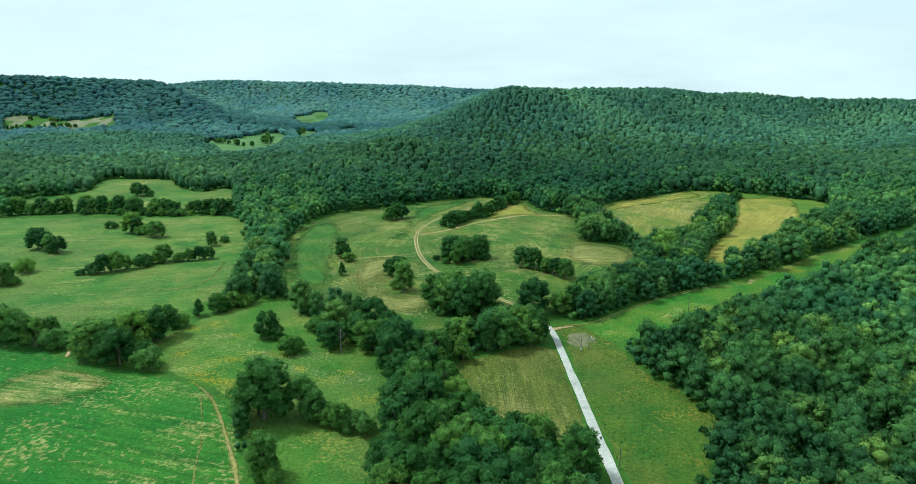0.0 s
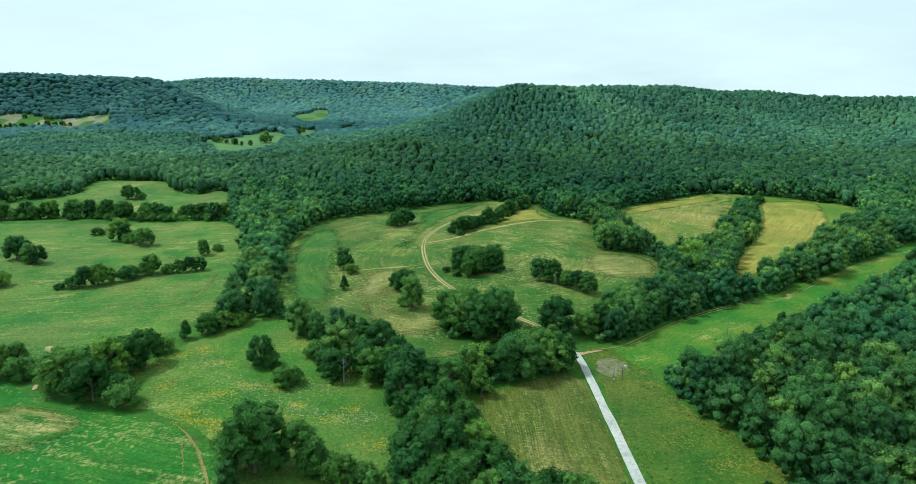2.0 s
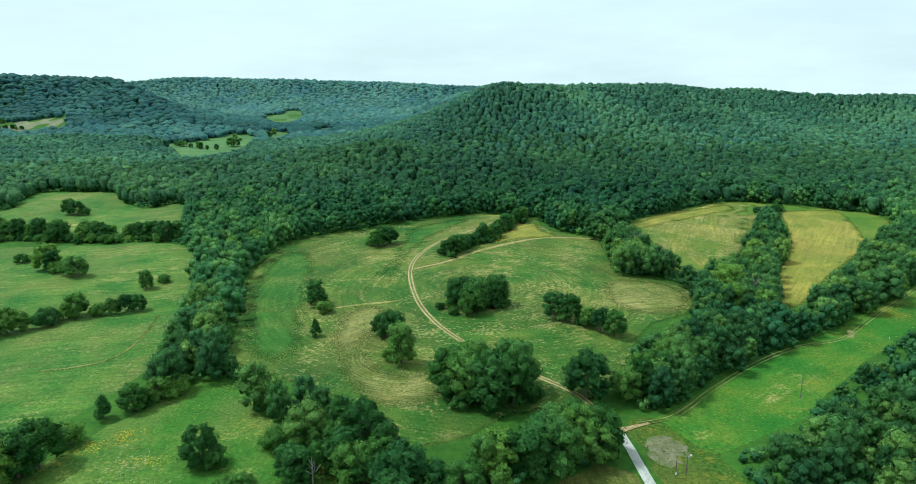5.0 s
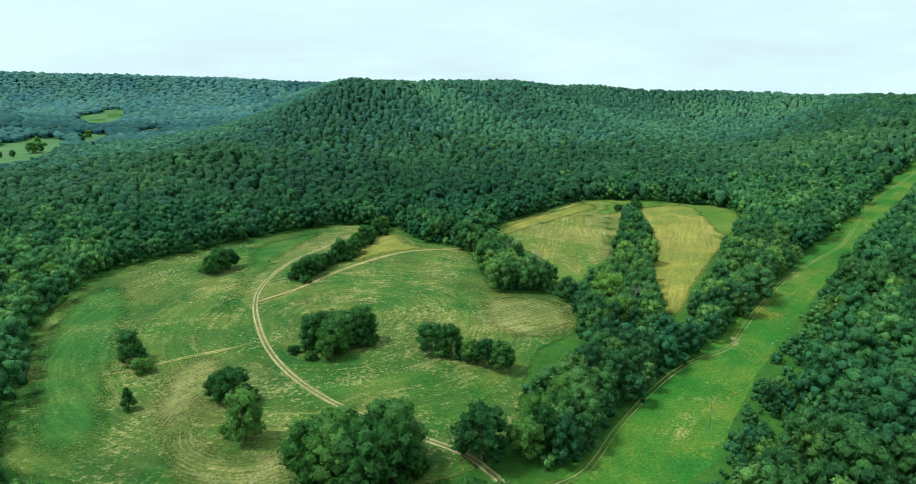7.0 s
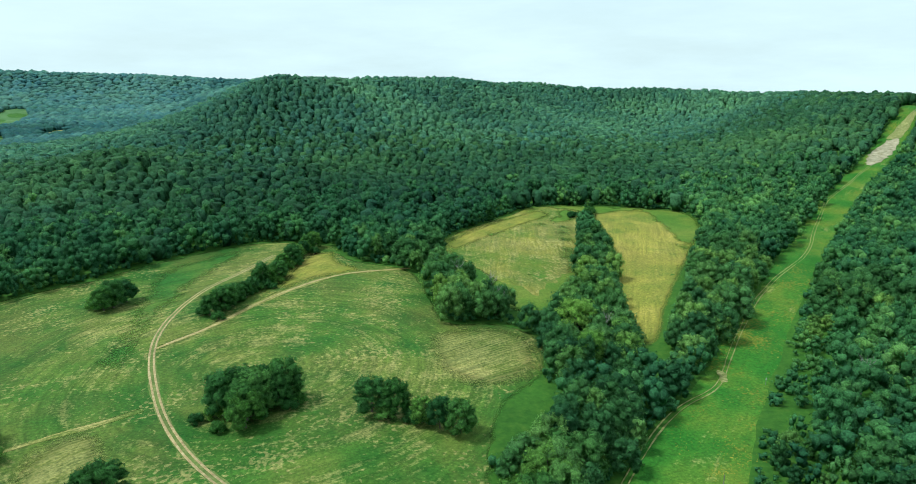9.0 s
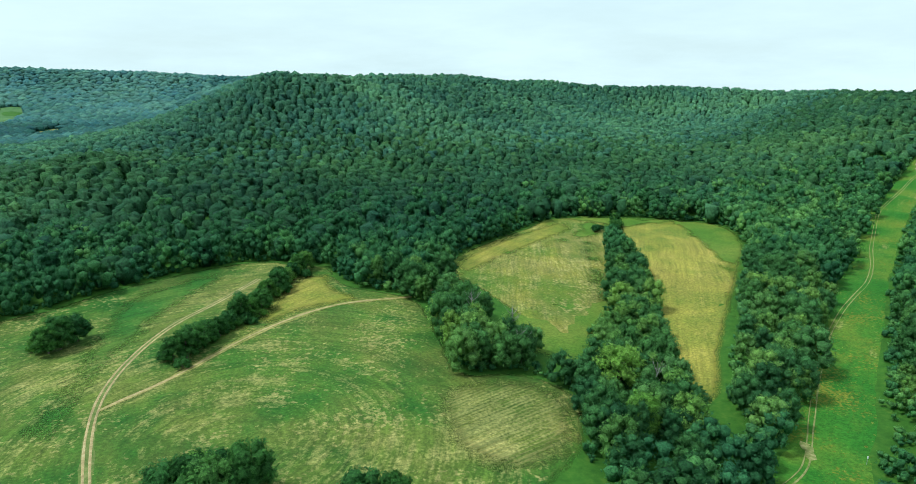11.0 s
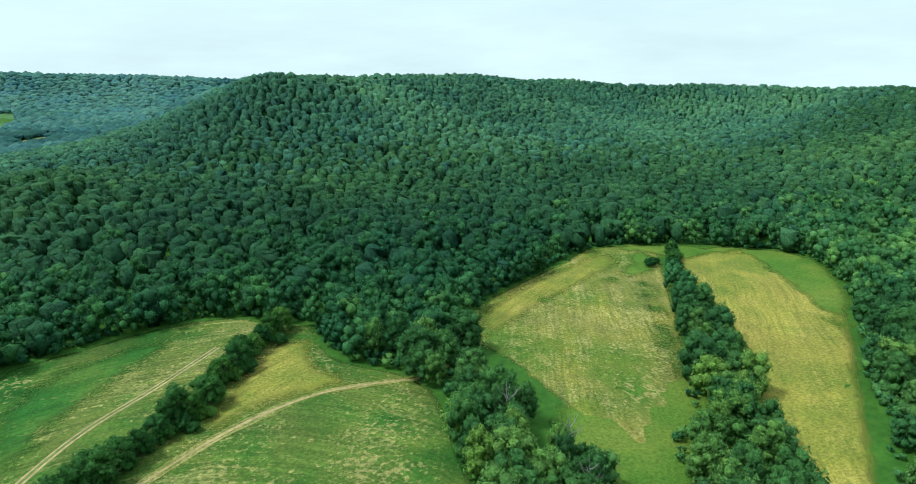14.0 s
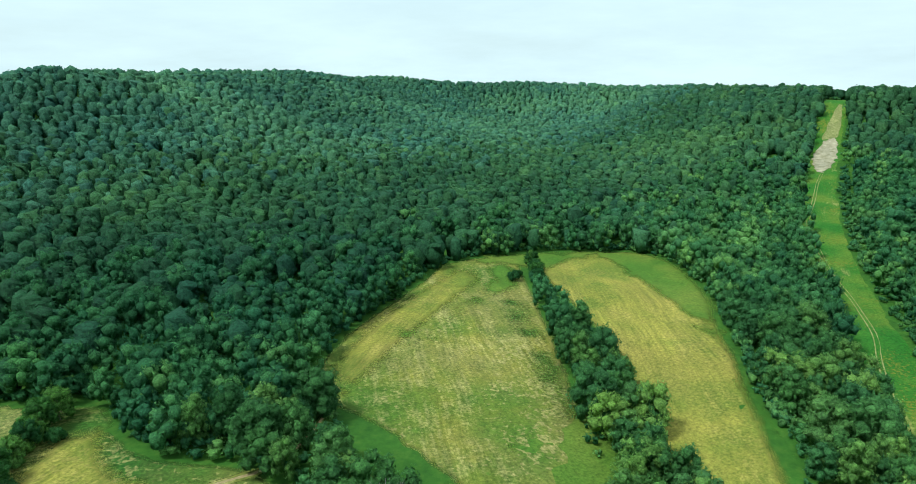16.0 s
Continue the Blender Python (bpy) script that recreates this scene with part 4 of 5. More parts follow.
OPEN_TREES += [(3, -67.3, 354.4, 11.5), (1, -65.4, 350.2, 9), (6, -61.6, 343.2, 6), (5, -60.8, 319.1, 8), (0, -31.1, 314.1, 11.5), (2, -35.1, 317.6, 9), (6, -27.1, 312, 6),
               (3, -26.2, 291.2, 15.5), (6, -30.1, 295.2, 5), (2, 34.6, 333.5, 11), (0, 40.6, 329.7, 12), (6, 37.6, 328.7, 5), (1, 46.6, 323.9, 9), (2, 50.7, 320.1, 10), (0, 55.3, 316.3, 11),
               (6, 44.6, 324.8, 5), (0, -45.8, 452.8, 13), (1, -48.8, 450, 11), (6, -52.9, 453.5, 6), (2, -41.5, 458.8, 10),
               (0, 33.7, 270.3, 16), (1, 52.1, 272.9, 13), (2, 59.2, 278.9, 13), (0, 66.3, 286.8, 14), (3, 72.4, 292.6, 13), (1, 62.2, 284.8, 12), (2, 55.1, 280.6, 11), (0, 46, 269.8, 11)]
tree_row([(-11.6, 426.1), (0.4, 437), (14.5, 456.1), (26.9, 476.5), (37.1, 497.3), (43.3, 511.4)], 5.0, 7, 12, (0, 1.3, -0.2, 3), 1.8)
tree_row([(-12.6, 424.1), (14.5, 454.1), (39.1, 500.5)], 4.0, 3, 5, (6, 7), 2.5)
clump(2.5, 268.6, 13, 8, 10, 13, 18, (0, 1, 2))
clump(2.5, 266.6, 15, 9, 9, 4, 6, (6, 7))
# meadow
OPEN_TREES += [(0, -57.5, 171.3, 20.0), (1, -59.9, 174.2, 15), (2, -47, 174.1, 13.5), (3, -42.6, 171.7, 11), (6, -38.7, 170.9, 7), (1, -33.9, 168.1, 9), (6, -29.1, 167.3, 7), (4, -49.2, 143.5, 13.5),
               (6, -47.3, 141.6, 6), (1, -74.7, 233.4, 12), (6, -71.1, 232.6, 6), (6, -62, 218.3, 8), (7, -60.1, 220.4, 6), (4, -47.2, 223.1, 12), (3, -50.7, 226.4, 10), (6, -56.7, 240.3, 7),
               (2, -42.9, 228.6, 9), (6, -37.3, 115.8, 6), (2, -32.5, 108.2, 10)]
OPEN_TREES += [(6, 63, 145, 2.6), (7, 72, 168, 2.4), (6, 76, 181, 3.0), (7, 58, 136, 2.2)]
# hedge between the crop and the pasture
OPEN_TREES += [(6, -107.7, 204.1, 9.5), (0, -109.7, 207, 10), (2, -119.3, 207.8, 14), (1, -124.2, 210.8, 13), (0, -132.1, 213.8, 15.5), (3, -129.4, 218.9, 14), (1, -115.7, 234, 14.5), (2, -121.8, 223.9, 15.5),
               (0, -118.5, 229.9, 14), (4, -125.9, 229, 12), (5, -111.6, 258.4, 8.5), (0, -105.2, 263.6, 9), (1, -100.4, 269.7, 8.5), (6, -96.6, 273.8, 7), (6, -114.2, 245.2, 7), (6, -103.3, 266.6, 5),
               (0, -172.3, 228.1, 15), (2, -165.4, 225.1, 14), (1, -159.8, 224, 13), (3, -156.1, 229, 11), (6, -152, 223, 9), (6, -146.2, 225, 7), (0, -178.7, 232.1, 14), (2, -186.4, 235.8, 13),
               (1, -196.3, 239.3, 13), (0, -211.5, 246.2, 12)]
# west pasture
OPEN_TREES += [(0, -253.4, 370.8, 14), (1, -247.1, 368.5, 12), (2, -241.8, 364.2, 11), (1, -234.4, 359.8, 11), (6, -238.6, 360.9, 6), (6, -229.6, 323.2, 9), (0, -188.6, 325, 11), (1, -184.4, 328.5, 12),
               (2, -180.5, 330.7, 9), (6, -192.5, 322.8, 7), (6, -173.8, 337.1, 8), (0, -166.1, 345.4, 11), (6, -170, 342.3, 6), (1, -153.1, 348.4, 8), (0, -148.5, 351.4, 8.5), (2, -143.5, 352.5, 8),
               (6, -158.1, 347.3, 6), (3, -153.6, 383.6, 10), (6, -148.7, 392, 5), (1, -195.7, 401.2, 12), (2, -201, 403.5, 9), (0, -218.4, 415.5, 15), (3, -214, 411.9, 12), (6, -209.6, 408.3, 7),
               (6, -242, 432.3, 6), (6, -198.3, 319.7, 3.5), (0, -227.8, 303.5, 12), (6, -222.8, 302.5, 6)]
# rows between the pastures
tree_row([(-342.5, 484.8), (-312.1, 487.8), (-279.8, 489.8), (-247.3, 483.4), (-208.9, 484.8), (-172, 478.2)], 6.0, 9, 15, (0, 1, 2, 3, 4), 2.5)
tree_row([(-342.4, 482.6), (-279.2, 484.8), (-238.8, 479.1), (-171.8, 474.7)], 5.0, 4, 7, (6, 7), 2.0)
OPEN_TREES += [(0, -219.7, 480.1, 11), (5, -199.7, 487.2, 10), (2, -194.4, 486.1, 9), (1, -181.3, 476.5, 14), (3, -175.3, 479.7, 12), (0, -210, 485.9, 8), (6, -228.7, 479.5, 7), (1, -234.9, 481.4, 11)]
OPEN_TREES += [(0, -292, 570.1, 13), (1, -285.2, 568.1, 12), (6, -279.4, 568.2, 7)]
# gap between the east fields
tree_row([(229.4, 530.9), (236.6, 541.8), (242.2, 550.1)], 5.0, 5, 9, (6, 7, 0), 1.2)
OPEN_TREES += [(6, 219.2, 534.2, 5), (7, 223.5, 537.2, 4), (5, 240.1, 547.1, 9)]
OPEN_TREES += [(4, 162.7, 540.8, 8)]
# far pasture
tree_row([(-949.5, 1304.2), (-915, 1295), (-871.4, 1283), (-802.8, 1286), (-749.5, 1256.6)], 9.0, 7, 11, (0, 1.3, -0.2, 3), 3.0)
OPEN_TREES += [(0, -842.7, 1334.1, 13), (1, -832.6, 1334.8, 10), (2, -906.1, 1365, 12), (6, -878.6, 1371.1, 5)]
tree_row([(-452.7, 1072.8), (-416.4, 1073.1), (-375.1, 1051.4), (-350.3, 1028.9), (-325.9, 1036.6)], 11.0, 7, 12, (0, 1.3, -0.2, 3), 4.0)
OPEN_TREES += [(0, -322.6, 1063.8, 16), (1, -317.5, 1072.9, 13), (2, -346.3, 1160.3, 10), (0, -295.9, 1175, 14), (3, -303.3, 1245, 13), (6, -331.4, 1135.5, 6), (0, -377.6, 770.5, 12), (1, -248.1, 640.6, 12)]
# pale trees in the belt between the hay field and the clearing
OPEN_TREES += [(8, 121.7, 366.8, 18), (9, 112.7, 342, 16), (8, 126.9, 340.9, 15), (9, 69.4, 287.9, 12), (8, 57.2, 275, 12), (9, 136.4, 358, 13), (8, -121.2, 406.7, 13), (9, -124.7, 432.5, 14), (8, -119.8, 451.7, 12), (8, -113.4, 372.4, 12)]


for kind, x, y, h in OPEN_TREES:
    plant(kind, x, y, h, "trees standing in the fields")

# woods round the fields: near trees one by one
hx, hy = scatter(-270, 290, 105, 480, 6.8)
hh = 9 + 8.5 * rng.beta(2, 2, hx.size)
# young trees along the near side of the clearing
by_strip = (hx > 70) & (hy < 345) & (hy < 285 + 0.6 * (hx - 104)) & (edge_distance(strip_line, hx, hy) < 16)
hh = np.where(by_strip, hh * 0.55, hh)
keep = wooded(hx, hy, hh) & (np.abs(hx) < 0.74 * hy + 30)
hx, hy, hh = hx[keep], hy[keep], hh[keep]
near = (hy + rng.normal(0, 14, hx.size) < 330) & (hx > -150) & (hx + rng.normal(0, 14, hx.size) < 150 - 0.25 * (hy - 200))
order = np.argsort(np.hypot(hx, (hy - 200) * 0.6) + 1e6 * ~near)
single = np.zeros(hx.size, bool)
single[order[:min(int(near.sum()), max(0, 296 - sum(k < 6 for k, *_ in OPEN_TREES)))]] = True
for x, y, h in zip(hx[single], hy[single], hh[single]):
    plant(int(rng.choice((0, 1, 2, 3, 4, 0, 1, 2, 5))), x, y, h, "woodland trees")


# lighter and darker stands, with cloud shade and haze painted into the tone: x, y, reach along x and y, how much
# lighter
GROVES_AND_LIGHT = [(-125, 470, 45, 60, 0.30), (-60, 620, 60, 36, 0.16), (45, 705, 70, 36, 0.16), (130, 668, 60, 28, 0.10), (110, 600, 120, 80, -0.16), (235, 652, 60, 36, 0.18),
          (20, 615, 240, 110, -0.38), (10, 555, 60, 36, -0.16), (80, 548, 60, 40, -0.20), (130, 560, 45, 36, -0.16), (175, 895, 42, 34, 0.42),
          (310, 915, 75, 60, -0.16), (45, 800, 80, 40, -0.16), (-20, 850, 70, 55, -0.12), (407, 666, 120, 60, 0.22), (544, 690, 110, 70, 0.22), (340, 800, 140, 70, 0.16),
          (690, 960, 150, 120, 0.32), (200, 980, 260, 90, 0.24), (150, 205, 60, 40, 0.16), (205, 320, 70, 60, 0.06), (330, 500, 70, 70, 0.06),
          (-283, 640, 150, 100, 0.30), (-420, 740, 250, 150, 0.14)]


def woods(name, x, y, h, shapes, label, mat=M_WOODS, inner=None, category="woods", girth=(0.8, 1.3)):
    """Many trees as one mesh: each a turned and scaled copy of one of the shapes."""
    V, F, T, L, N, C = [], [], [], [], [], []
    n = 0
    pick = rng.integers(0, len(shapes), x.size)
    turn = rng.uniform(0, 2 * math.pi, x.size)
    slow = 0.5 + 0.2 * np.sin(x * 0.021 + y * 0.013 + 1.5 * np.sin(0.012 * y)) + 0.2 * np.sin(x * 0.009 - y * 0.019 + 2) + 0.2 * np.sin(0.047 * x + 1.3 * np.sin(0.031 * y)) * np.sin(0.041 * y + 0.5)
    single_tone = rng.beta(1.0, 1.9 if mat is not M_HEDGE else 1.8, x.size)
    tone = (0.55 * single_tone + 0.14 if mat in (M_HAZED_HILL, M_SLOPE, M_HAZED_DISTANCE) else 0.95 * single_tone) + 0.45 * slow - 0.09
    tone = np.clip(tone, 0, 1)
    for gx_, gy_, rx, ry, more in GROVES_AND_LIGHT:
        tone += more * np.exp(-((x - gx_) / rx) ** 2 - ((y - gy_) / ry) ** 2)
    # haze put into the tone: the near hill in the west darker, the ridge behind it paler
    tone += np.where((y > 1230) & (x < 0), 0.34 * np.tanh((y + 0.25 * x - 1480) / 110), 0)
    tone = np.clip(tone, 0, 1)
    lean = np.clip(rng.beta(2, 2, x.size) + 0.25 * np.sin(x * 0.03 + 1) * np.sin(y * 0.025), 0, 1)
    ground_z = land(x, y) - 0.1
    for k, (sv, sf, sn, core) in enumerate(shapes):
        idx = np.nonzero(pick == k)[0]
        if not len(idx):
            continue
        tri = np.array([t for q in sf for t in ((q,) if len(q) == 3 else ((q[0], q[1], q[2]), (q[0], q[2], q[3])))])
        c, s = np.cos(turn[idx])[:, None], np.sin(turn[idx])[:, None]
        g = (h[idx] * rng.uniform(*girth, len(idx)))[:, None]
        px = (sv[None, :, 0] * c - sv[None, :, 1] * s) * g + x[idx][:, None]
        py = (sv[None, :, 0] * s + sv[None, :, 1] * c) * g + y[idx][:, None]
        pz = sv[None, :, 2] * h[idx][:, None] + ground_z[idx][:, None]
        V.append(np.stack([px, py, pz], 2).reshape(-1, 3))
        F.append((tri[None] + (np.arange(len(idx)) * len(sv))[:, None, None]).reshape(-1, 3) + n)
        T.append(np.repeat(tone[idx], len(sv)))
        L.append(np.repeat(lean[idx], len(sv)))
        N.append(np.stack([sn[None, :, 0] * c - sn[None, :, 1] * s, sn[None, :, 0] * s + sn[None, :, 1] * c, np.broadcast_to(sn[None, :, 2], (len(idx), len(sv)))], 2).reshape(-1, 3))
        C.append(np.tile(np.arange(len(tri)) < core, len(idx)))
        n += len(idx) * len(sv)
    V, F, T, L = np.concatenate(V), np.concatenate(F), np.concatenate(T), np.concatenate(L)
    me = bpy.data.meshes.new(name)
    me.vertices.add(len(V))
    me.vertices.foreach_set("co", V.astype(np.float32).ravel())
    me.loops.add(F.size)
    me.loops.foreach_set("vertex_index", F.astype(np.int32).ravel())
    me.polygons.add(len(F))
    me.polygons.foreach_set("loop_start", np.arange(0, F.size, 3, dtype=np.int32))
    me.update(calc_edges=True)
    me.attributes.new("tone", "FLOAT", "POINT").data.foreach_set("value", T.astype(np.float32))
    me.attributes.new("lean", "FLOAT", "POINT").data.foreach_set("value", L.astype(np.float32))
    round_off(me, np.concatenate(N))
    me.materials.append(mat)
    me.materials.append(inner or mat)
    me.polygons.foreach_set("material_index", np.concatenate(C).astype(np.int32))
    return tagged(new(name, me), label, category, kind="stuff")


def mid_shape():
    cores, leaves = [], []
    for c, s in lump_places(str(rng.choice(["broad", "broad", "tall"])), 9):
        dv, df, dn = dome(5, 2, s * 0.86, s * 0.86, 0.28, -0.9)
        cores.append((dv + c, df, dn))
        leaves += [sprays(c, s, 9, 0.052, 0.6, -0.2), sprays(c, s * 1.08, 12, 0.038, 0.9, -0.1)]
    return (*join(cores + leaves), sum(len(f) for _, f, _ in cores))


def far_shape():
    """An upright uneven crown, bristling with sprays."""
    w, tall = rng.uniform(0.26, 0.34), rng.uniform(0.42, 0.50)
    dv, df, dn = dome(5, 3, w, tall, 0.34, -1.1)
    c = np.array([rng.uniform(-0.04, 0.04), rng.uniform(-0.04, 0.04), 0.46])
    leaves = [sprays(c + (0, 0, 0.16 * k), w * (1.12 - 0.25 * k), 8, 0.062, 0.8, -0.1) for k in (0, 1)]
    return (*join([(dv + c, df, dn)] + leaves), 0)


def distant_shape():
    dv, df, dn = dome(6, 2, rng.uniform(0.68, 0.88), rng.uniform(0.54, 0.70), 0.18, -1.1)
    up = dn + (0, 0, 0.35)
    return dv + np.array([0, 0, 0.34]), df, up / np.linalg.norm(up, axis=1)[:, None], 0


MID_SHAPES, FAR_SHAPES, DISTANT_SHAPES = [mid_shape() for _ in range(9)], [far_shape() for _ in range(9)], [distant_shape() for _ in range(7)]

def close_shape():
    cores, leaves = [], []
    for c, s in lump_places(str(rng.choice(["broad", "broad", "tall"])), 17):
        dv, df, dn = dome(5, 2, s * 0.84, s * 0.84, 0.28, -1.0)
        cores.append((dv + c, df, dn))
        leaves += [sprays(c, s, 28, 0.033, 0.9), sprays(c, s * 0.95, 13, 0.050, 0.6)]
    return (*join(cores + leaves), sum(len(f) for _, f, _ in cores))


beside = (near | ((hx > 60) & (hx < 270) & (hy > 330) & (hy < 478))) & ~single
woods("hedgerow_woods", hx[beside], hy[beside], hh[beside], [close_shape() for _ in range(6)], "thick belts of leafy trees between the fields", M_HEDGE, M_HEDGE_CORE, girth=(0.68, 1.05))


def brush_shape():
    cores, leaves = [], []
    for c, s in lump_places("shrub", 3):
        dv, df, dn = dome(5, 2, s * 0.98, s * 0.98, 0.3, -0.7)
        cores.append((dv + c, df, dn))
        leaves.append(sprays(c, s * 1.1, 11, 0.13, 0.7, -0.1))
    return (*join(cores + leaves), sum(len(f) for _, f, _ in cores))


# brush that closes the foot of the woods along the fields
ux, uy = [], []
for p in FIELDS:
    rim = even(p, 2.6)
    side = np.roll(rim, -1, 0) - np.roll(rim, 1, 0)
    side = np.stack([side[:, 1], -side[:, 0]], 1) / (np.hypot(*side.T)[:, None] + 1e-6)
    for way in (-1, 1):
        q = rim + side * way * rng.uniform(1.5, 6.5, (len(rim), 1))
        ux.append(q[:, 0])
        uy.append(q[:, 1])
ux, uy = np.concatenate(ux), np.concatenate(uy)
uh = rng.uniform(2.0, 5.0, ux.size)
nearby = np.zeros(ux.size, bool)
tree_at = np.stack([np.r_[hx, 0], np.r_[hy, 0]], 1)
for i in range(0, ux.size, 500):
    d2 = (ux[i:i + 500, None] - tree_at[None, :, 0]) ** 2 + (uy[i:i + 500, None] - tree_at[None, :, 1]) ** 2
    nearby[i:i + 500] = d2.min(1) < 8.0 ** 2
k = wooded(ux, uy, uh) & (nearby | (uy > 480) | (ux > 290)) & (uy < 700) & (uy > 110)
woods("brush", ux[k], uy[k], uh[k], [brush_shape() for _ in range(6)], "low leafy brush along the edges of the fields", M_WOODS, M_WOODS_CORE)
rest = ~single & ~beside
mx, my, mh = hx[rest], hy[rest], hh[rest]
bx, by = scatter(-480, 560, 480, 640, 7.0)
bh = 9 + 9 * rng.beta(2, 2, bx.size)
cx, cy = scatter(290, 560, 180, 480, 7.0)
ch = 9 + 9 * rng.beta(2, 2, cx.size)
lx, ly = scatter(-480, -270, 200, 480, 7.0)
lh = rng.uniform(8, 13, lx.size)
ax, ay, ah = np.r_[bx, cx, lx], np.r_[by, cy, ly], np.r_[bh, ch, lh]
fade = np.clip((ay - 520) / 110, 0, 1) > rng.uniform(0, 1, ax.size)
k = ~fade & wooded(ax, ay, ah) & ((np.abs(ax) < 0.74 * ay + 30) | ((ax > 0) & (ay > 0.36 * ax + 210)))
woods("near_woods", np.r_[mx, ax[k]], np.r_[my, ay[k]], np.r_[mh, ah[k]], MID_SHAPES, "dense deciduous woodland with rounded green crowns round the fields", M_WOODS, M_WOODS_CORE, girth=(0.68, 1.0))

def beyond(x):
    """How far north the close-grown hill woods are built: just past the crests."""
    return np.interp(x, [-760, -150, 70, 200, 330, 520, 720, 1000], [1150, 1040, 985, 1050, 1140, 1255, 1165, 1000])


fx, fy = scatter(-760, 1000, 330, 1260, 6.7)
fh = 11 + 5 * rng.beta(2, 2, fx.size)
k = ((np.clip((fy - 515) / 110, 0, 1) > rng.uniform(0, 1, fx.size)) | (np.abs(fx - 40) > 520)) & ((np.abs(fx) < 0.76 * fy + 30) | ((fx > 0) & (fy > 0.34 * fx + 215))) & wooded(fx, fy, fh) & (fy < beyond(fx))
k &= ~((fx > 560) & (fy < 480) & (fx > 800))
fx, fy, fh = fx[k], fy[k], fh[k]
# greener leaves on the lower slopes; further up, distance haze is put into the leaf colour
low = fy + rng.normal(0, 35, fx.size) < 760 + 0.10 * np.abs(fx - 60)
woods("slope_woods", fx[low], fy[low], fh[low], FAR_SHAPES, "close-grown dark green woods on the lower slopes", M_SLOPE)
woods("hill_woods", fx[~low], fy[~low], fh[~low], FAR_SHAPES, "continuous forest covering the upper hillsides, leaf colour tinted blue for haze", M_HAZED_HILL)

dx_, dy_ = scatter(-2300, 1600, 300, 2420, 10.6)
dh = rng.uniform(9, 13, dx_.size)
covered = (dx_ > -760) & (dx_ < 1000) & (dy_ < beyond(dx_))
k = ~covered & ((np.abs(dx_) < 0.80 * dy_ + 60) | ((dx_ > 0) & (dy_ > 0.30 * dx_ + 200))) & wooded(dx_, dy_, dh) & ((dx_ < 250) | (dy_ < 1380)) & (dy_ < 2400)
woods("distant_woods", dx_[k], dy_[k], dh[k], DISTANT_SHAPES, "distant wooded ridges, closed canopy with haze tinted into its leaf colour", M_HAZED_DISTANCE)


# ---------------------------------------------------------------- poles by the road and on the clearing
def part(name, pieces, mat, parent, label=""):
    v, f, _ = join(pieces)
    ob = new(name, mesh_of(name, v, f, mat))
    ob.parent = parent
    return tagged(ob, label) if label else ob


def old_wood():
    m, tree, shader, add = material("weathered_wood")
    n = place_noise(add, 4.0, 5, 0.6, (1, 1, 0.1))
    tree.links.new(ramp(add, n, [(0.3, (0.10, 0.085, 0.07)), (0.7, (0.24, 0.21, 0.18))]), shader.inputs["Base Color"])
    shader.inputs["Roughness"].default_value = 0.9
    return m


def painted(name, colour, rough=0.5):
    m, tree, shader, add = material(name)
    n = place_noise(add, 5.0, 4)
    tree.links.new(mixed(add, n, colour, tuple(c * 0.8 for c in colour)), shader.inputs["Base Color"])
    shader.inputs["Roughness"].default_value = rough
    return m


M_POLE, M_WHITE, M_GREY = old_wood(), painted("white_enamel", (0.78, 0.79, 0.78)), painted("grey_steel", (0.32, 0.34, 0.35))


def box(cx, cy, cz, sx, sy, sz):
    v = np.array([(cx + a * sx / 2, cy + b * sy / 2, cz + c * sz / 2) for a in (-1, 1) for b in (-1, 1) for c in (-1, 1)])
    return v, [(0, 1, 3, 2), (4, 6, 7, 5), (0, 4, 5, 1), (2, 3, 7, 6), (0, 2, 6, 4), (1, 5, 7, 3)], v


def utility_pole(x, y, height, radius, label, fitting=""):
    base = tagged(new("utility_pole"), label, "utility pole", "poles")
    base.matrix_basis = pose(x, y, float(land(x, y)))
    part("pole", [limb((0, 0, -0.3), (0, 0, height), radius, radius * 0.7, 9)], M_POLE, base)
    if fitting == "meter":
        part("meter_box", [box(0, -radius - 0.12, 1.5, 0.4, 0.22, 0.6)], M_WHITE, base, "small white metal meter box")
    if fitting == "lamp":
        part("arm", [limb((0, 0, height - 0.5), (0.7, -0.2, height - 0.2), 0.04, 0.035, 6)], M_GREY, base)
        part("transformer", [limb((0.26, 0, height - 1.5), (0.26, 0, height - 0.7), 0.22, 0.22, 10)], M_GREY, base, "grey steel transformer can")
        part("lamp_head", [box(0.8, -0.22, height - 0.2, 0.5, 0.3, 0.25)], M_WHITE, base, "pale lamp head")
    return base


utility_pole(47.5, 229.3, 5.6, 0.15, "weathered wooden pole with a white meter box beside the road", "meter")
utility_pole(50.6, 230.2, 6.2, 0.16, "weathered wooden pole with a transformer and lamp", "lamp")
utility_pole(43.7, 152.1, 6.4, 0.15, "plain weathered wooden pole at the edge of the gravel road")
utility_pole(102.4, 268.7, 9.5, 0.13, "tall thin wooden pole standing in the grassy clearing")

marker = tagged(new("marker_post"), "small white-topped marker post in the grassy clearing", "marker post")
marker.matrix_basis = pose(164.5, 315.3, float(land(164.5, 315.3)))
part("post", [limb((0, 0, -0.2), (0, 0, 2.2), 0.07, 0.06, 7)], M_GREY, marker)
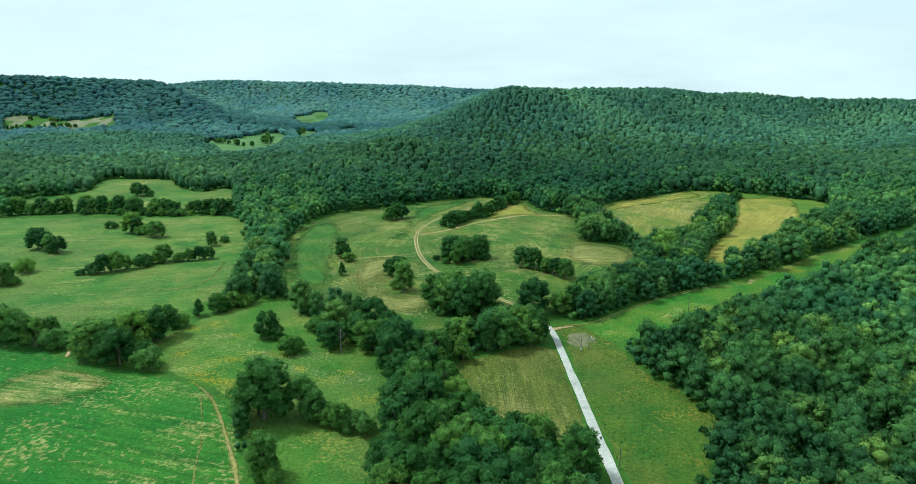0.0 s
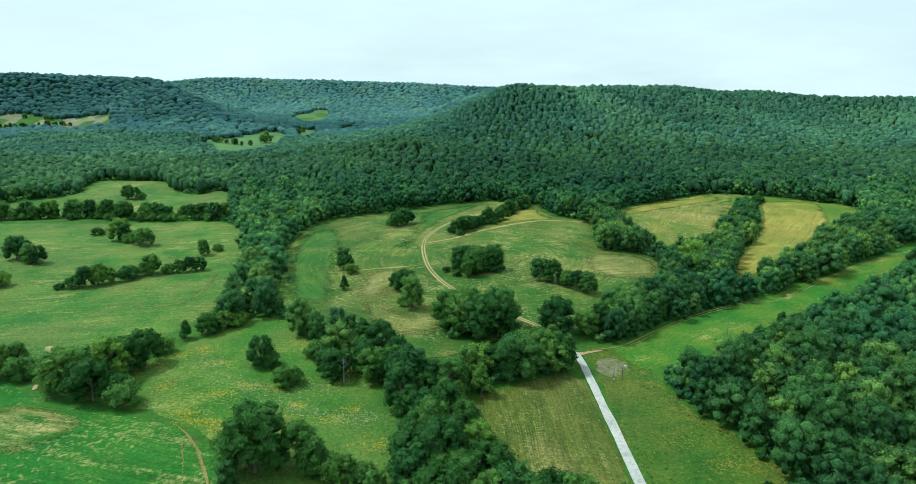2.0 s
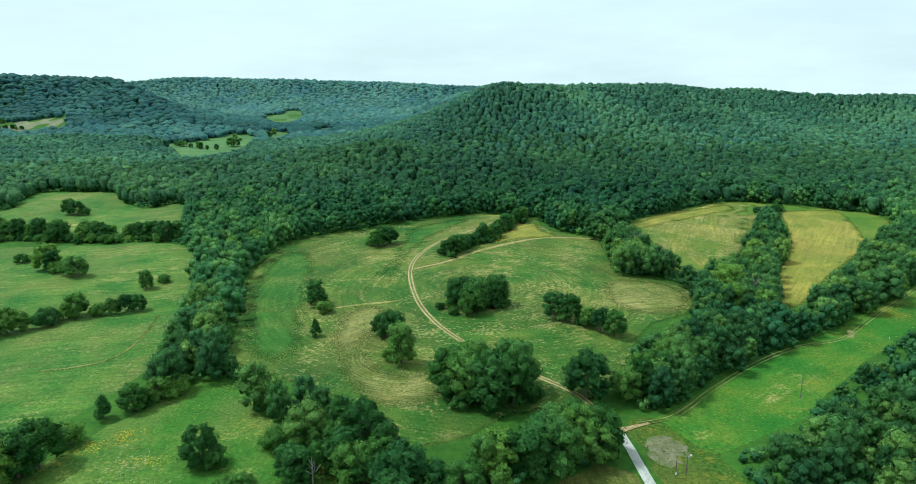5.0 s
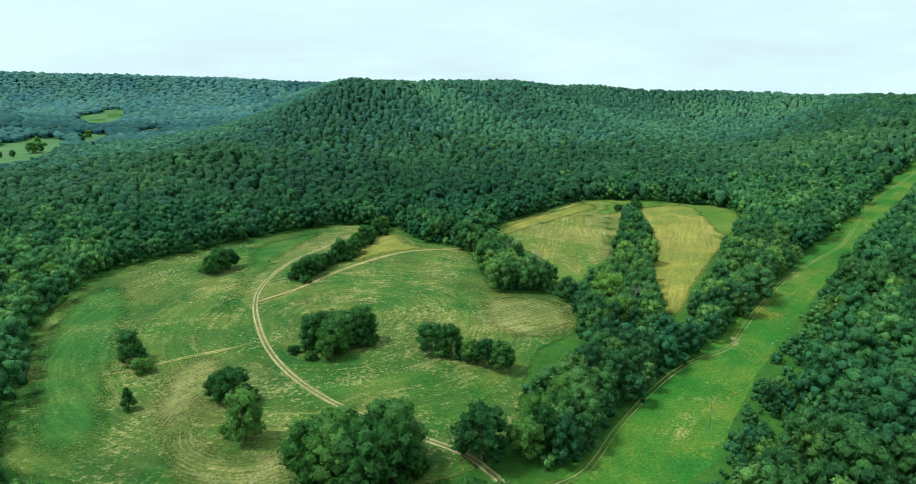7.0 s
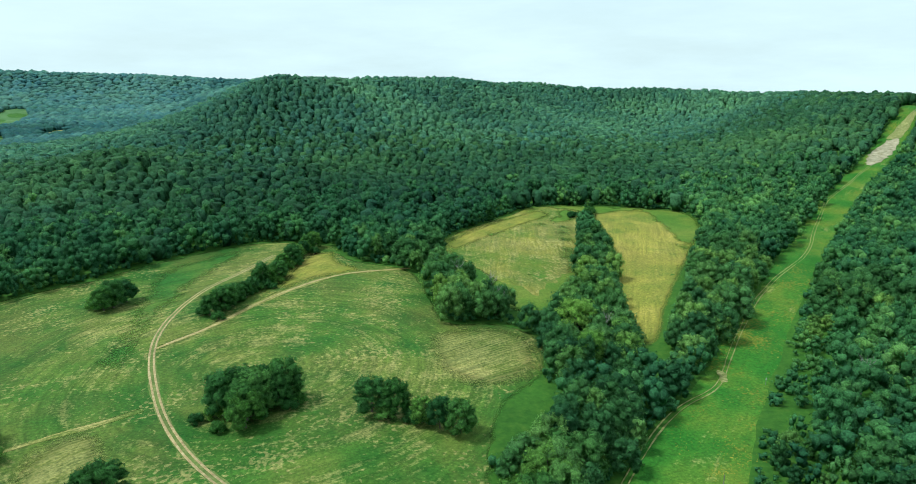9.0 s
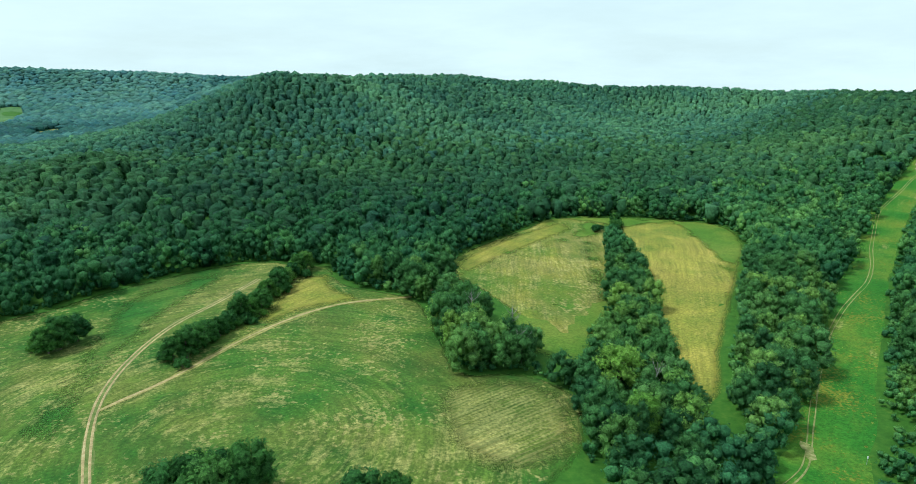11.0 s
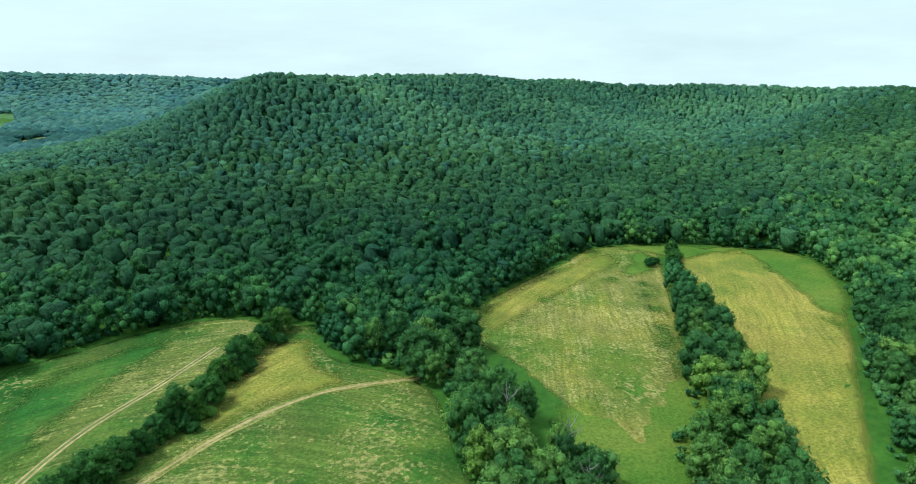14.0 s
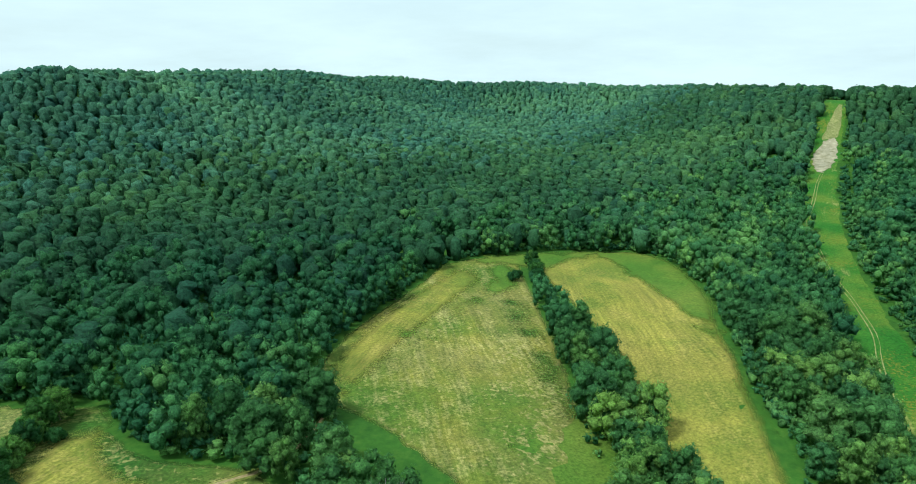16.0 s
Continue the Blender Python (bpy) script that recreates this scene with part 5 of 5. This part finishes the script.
part("cap", [limb((0, 0, 1.9), (0, 0, 2.5), 0.17, 0.15, 8)], M_WHITE, marker, "white painted cap")


# bare dead trees that stick out of the woods
def dead_tree(x, y, height):
    ob = tagged(new("dead_tree"), "bare grey dead tree with thin forked branches", "dead tree", "dead trees")
    ob.matrix_basis = pose(x, y, float(land(x, y)) - 0.2, 0, 0, rng.uniform(0, 360))
    part("trunk", [limb((0, 0, 0), (0.2, 0, height * 0.55), 0.24, 0.15, 7), limb((0.2, 0, height * 0.55), (0.0, 0.3, height), 0.15, 0.04, 6)], M_DEAD, ob)
    for i in range(9):
        a, z = i * 2.4 + rng.uniform(-0.4, 0.4), height * rng.uniform(0.45, 0.85)
        r = height * rng.uniform(0.14, 0.24)
        tip = np.array((r * math.cos(a), r * math.sin(a), z + r * 1.1))
        mid = np.array((0.55 * r * math.cos(a), 0.55 * r * math.sin(a), z + 0.45 * r))
        part("branch", [limb((0.1, 0.05, z), mid, 0.09, 0.06, 5), limb(mid, tip, 0.06, 0.02, 4),
                        limb(mid, mid + np.array((0.3 * r * math.cos(a + 0.9), 0.3 * r * math.sin(a + 0.9), 0.5 * r)), 0.04, 0.015, 4)], M_DEAD, ob)


M_DEAD = painted("dead_wood", (0.30, 0.28, 0.26), 0.9)
for x, y, h in ((120.4, 201.7, 15), (94.8, 422.5, 16), (103.8, 405.8, 15), (99.7, 389.8, 14), (181.6, 294.7, 15), (132.2, 362.1, 14), (-43.7, 221.2, 10), (16.1, 150.8, 13)):
    dead_tree(x, y, h)


# ---------------------------------------------------------------- weeds and flowers in the rough grass
def tuft_shape():
    dv, df, dn = dome(6, 1, 0.75, 0.6, 0.45, 0.0)
    up = dn * 0.4 + (0, 0, 1)
    return dv, df, up / np.linalg.norm(up, axis=1)[:, None], 0


def head_shape():
    v, f = [], []
    for i in range(5):
        c = np.array([rng.uniform(-0.4, 0.4), rng.uniform(-0.4, 0.4), rng.uniform(0.6, 1.0)])
        k = len(v)
        for j in range(4):
            th = j * math.pi / 2 + rng.uniform(-0.3, 0.3)
            v.append(c + np.array([0.2 * math.cos(th), 0.2 * math.sin(th), rng.uniform(-0.06, 0.06)]))
        f.append((k, k + 1, k + 2, k + 3))
    return np.array(v), f, np.tile((0.0, 0.0, 1.0), (len(v), 1)), 0


TUFTS, HEADS = [tuft_shape() for _ in range(6)], [head_shape() for _ in range(5)]


def spread_in(outline, gap, share):
    p = np.array(outline, float)
    x, y = scatter(p[:, 0].min(), p[:, 0].max(), p[:, 1].min(), p[:, 1].max(), gap)
    thick = 0.5 + 0.3 * np.sin(x * 0.16 + 0.11 * y) + 0.25 * np.sin(0.23 * y - 0.09 * x + 1.0)
    k = inside(p, x, y) & (rng.uniform(0, 1, x.size) < share * np.clip(thick, 0.1, 1))
    return x[k], y[k]


wx, wy = zip(spread_in(rounded(MEADOW), 1.7, 0.75), spread_in(rounded(ROADSIDE), 1.2, 0.9), spread_in(strip_line, 2.0, 0.3))
wx, wy = np.concatenate(wx), np.concatenate(wy)
off_track = np.hypot(*(np.array([wx, wy])[:, :, None] - even(np.array(STRIPTRACK, float), 2.0).T[:, None, :])).min(1) > 1.6
off_road = wx > 43.6
keep = (wy < 420) & ((off_track & off_road) | (wx < 20))
woods("meadow_weeds", wx[keep], wy[keep], rng.uniform(0.4, 1.0, int(keep.sum())), TUFTS, "knee-high weeds and grass tufts in the rough meadows", M_WEEDS, None, "weeds")


def drifts(name, places, wide, count, tall, mat, label):
    x = np.concatenate([rng.normal(px, wide * rng.uniform(0.6, 1.3), count) for px, py in places])
    y = np.concatenate([rng.normal(py, wide * rng.uniform(0.4, 0.9), count) for px, py in places])
    woods(name, x, y, rng.uniform(0.7, 1.2, x.size) * tall, HEADS, label, mat, None, "flowers")


drifts("goldenrod", [(-107.2, 243.1), (-89.4, 235), (-100.5, 248.2), (-101.4, 217.2), (-82, 211.7), (-72.5, 217.8), (-83.7, 194.9), (-77.9, 194.1), (-72.1, 190.3), (-55.1, 205.7), (-43.4, 199.2), (-28.8, 186.9),
                     (-38.7, 204.4), (-64.8, 216.2), (-60.7, 198.5), (-87.6, 199.7)], 2.6, 150, 0.42, M_FLOWERS, "drifts of yellow wildflowers in the meadow")
drifts("rusty_weeds", [(125.1, 293), (122.4, 284.3), (113.2, 280.4), (89.4, 267.1), (116, 293.2), (97.7, 272.3), (84.2, 263), (74.9, 257.1), (63.6, 216.6), (69.1, 199.6), (59.4, 190.3), (65.4, 177.8)], 3.4, 130, 0.36, M_RUST,
       "rust-orange seed heads of tall weeds in the clearing")

drifts("white_weeds", [(-84, 222), (-72, 217), (-66, 212), (-60, 207), (-50, 203), (-92, 234), (-41, 198), (-54, 216), (-34, 201)], 4.5, 130, 0.5, M_LACE,
       "pale flat flower heads of tall weeds in the meadow")
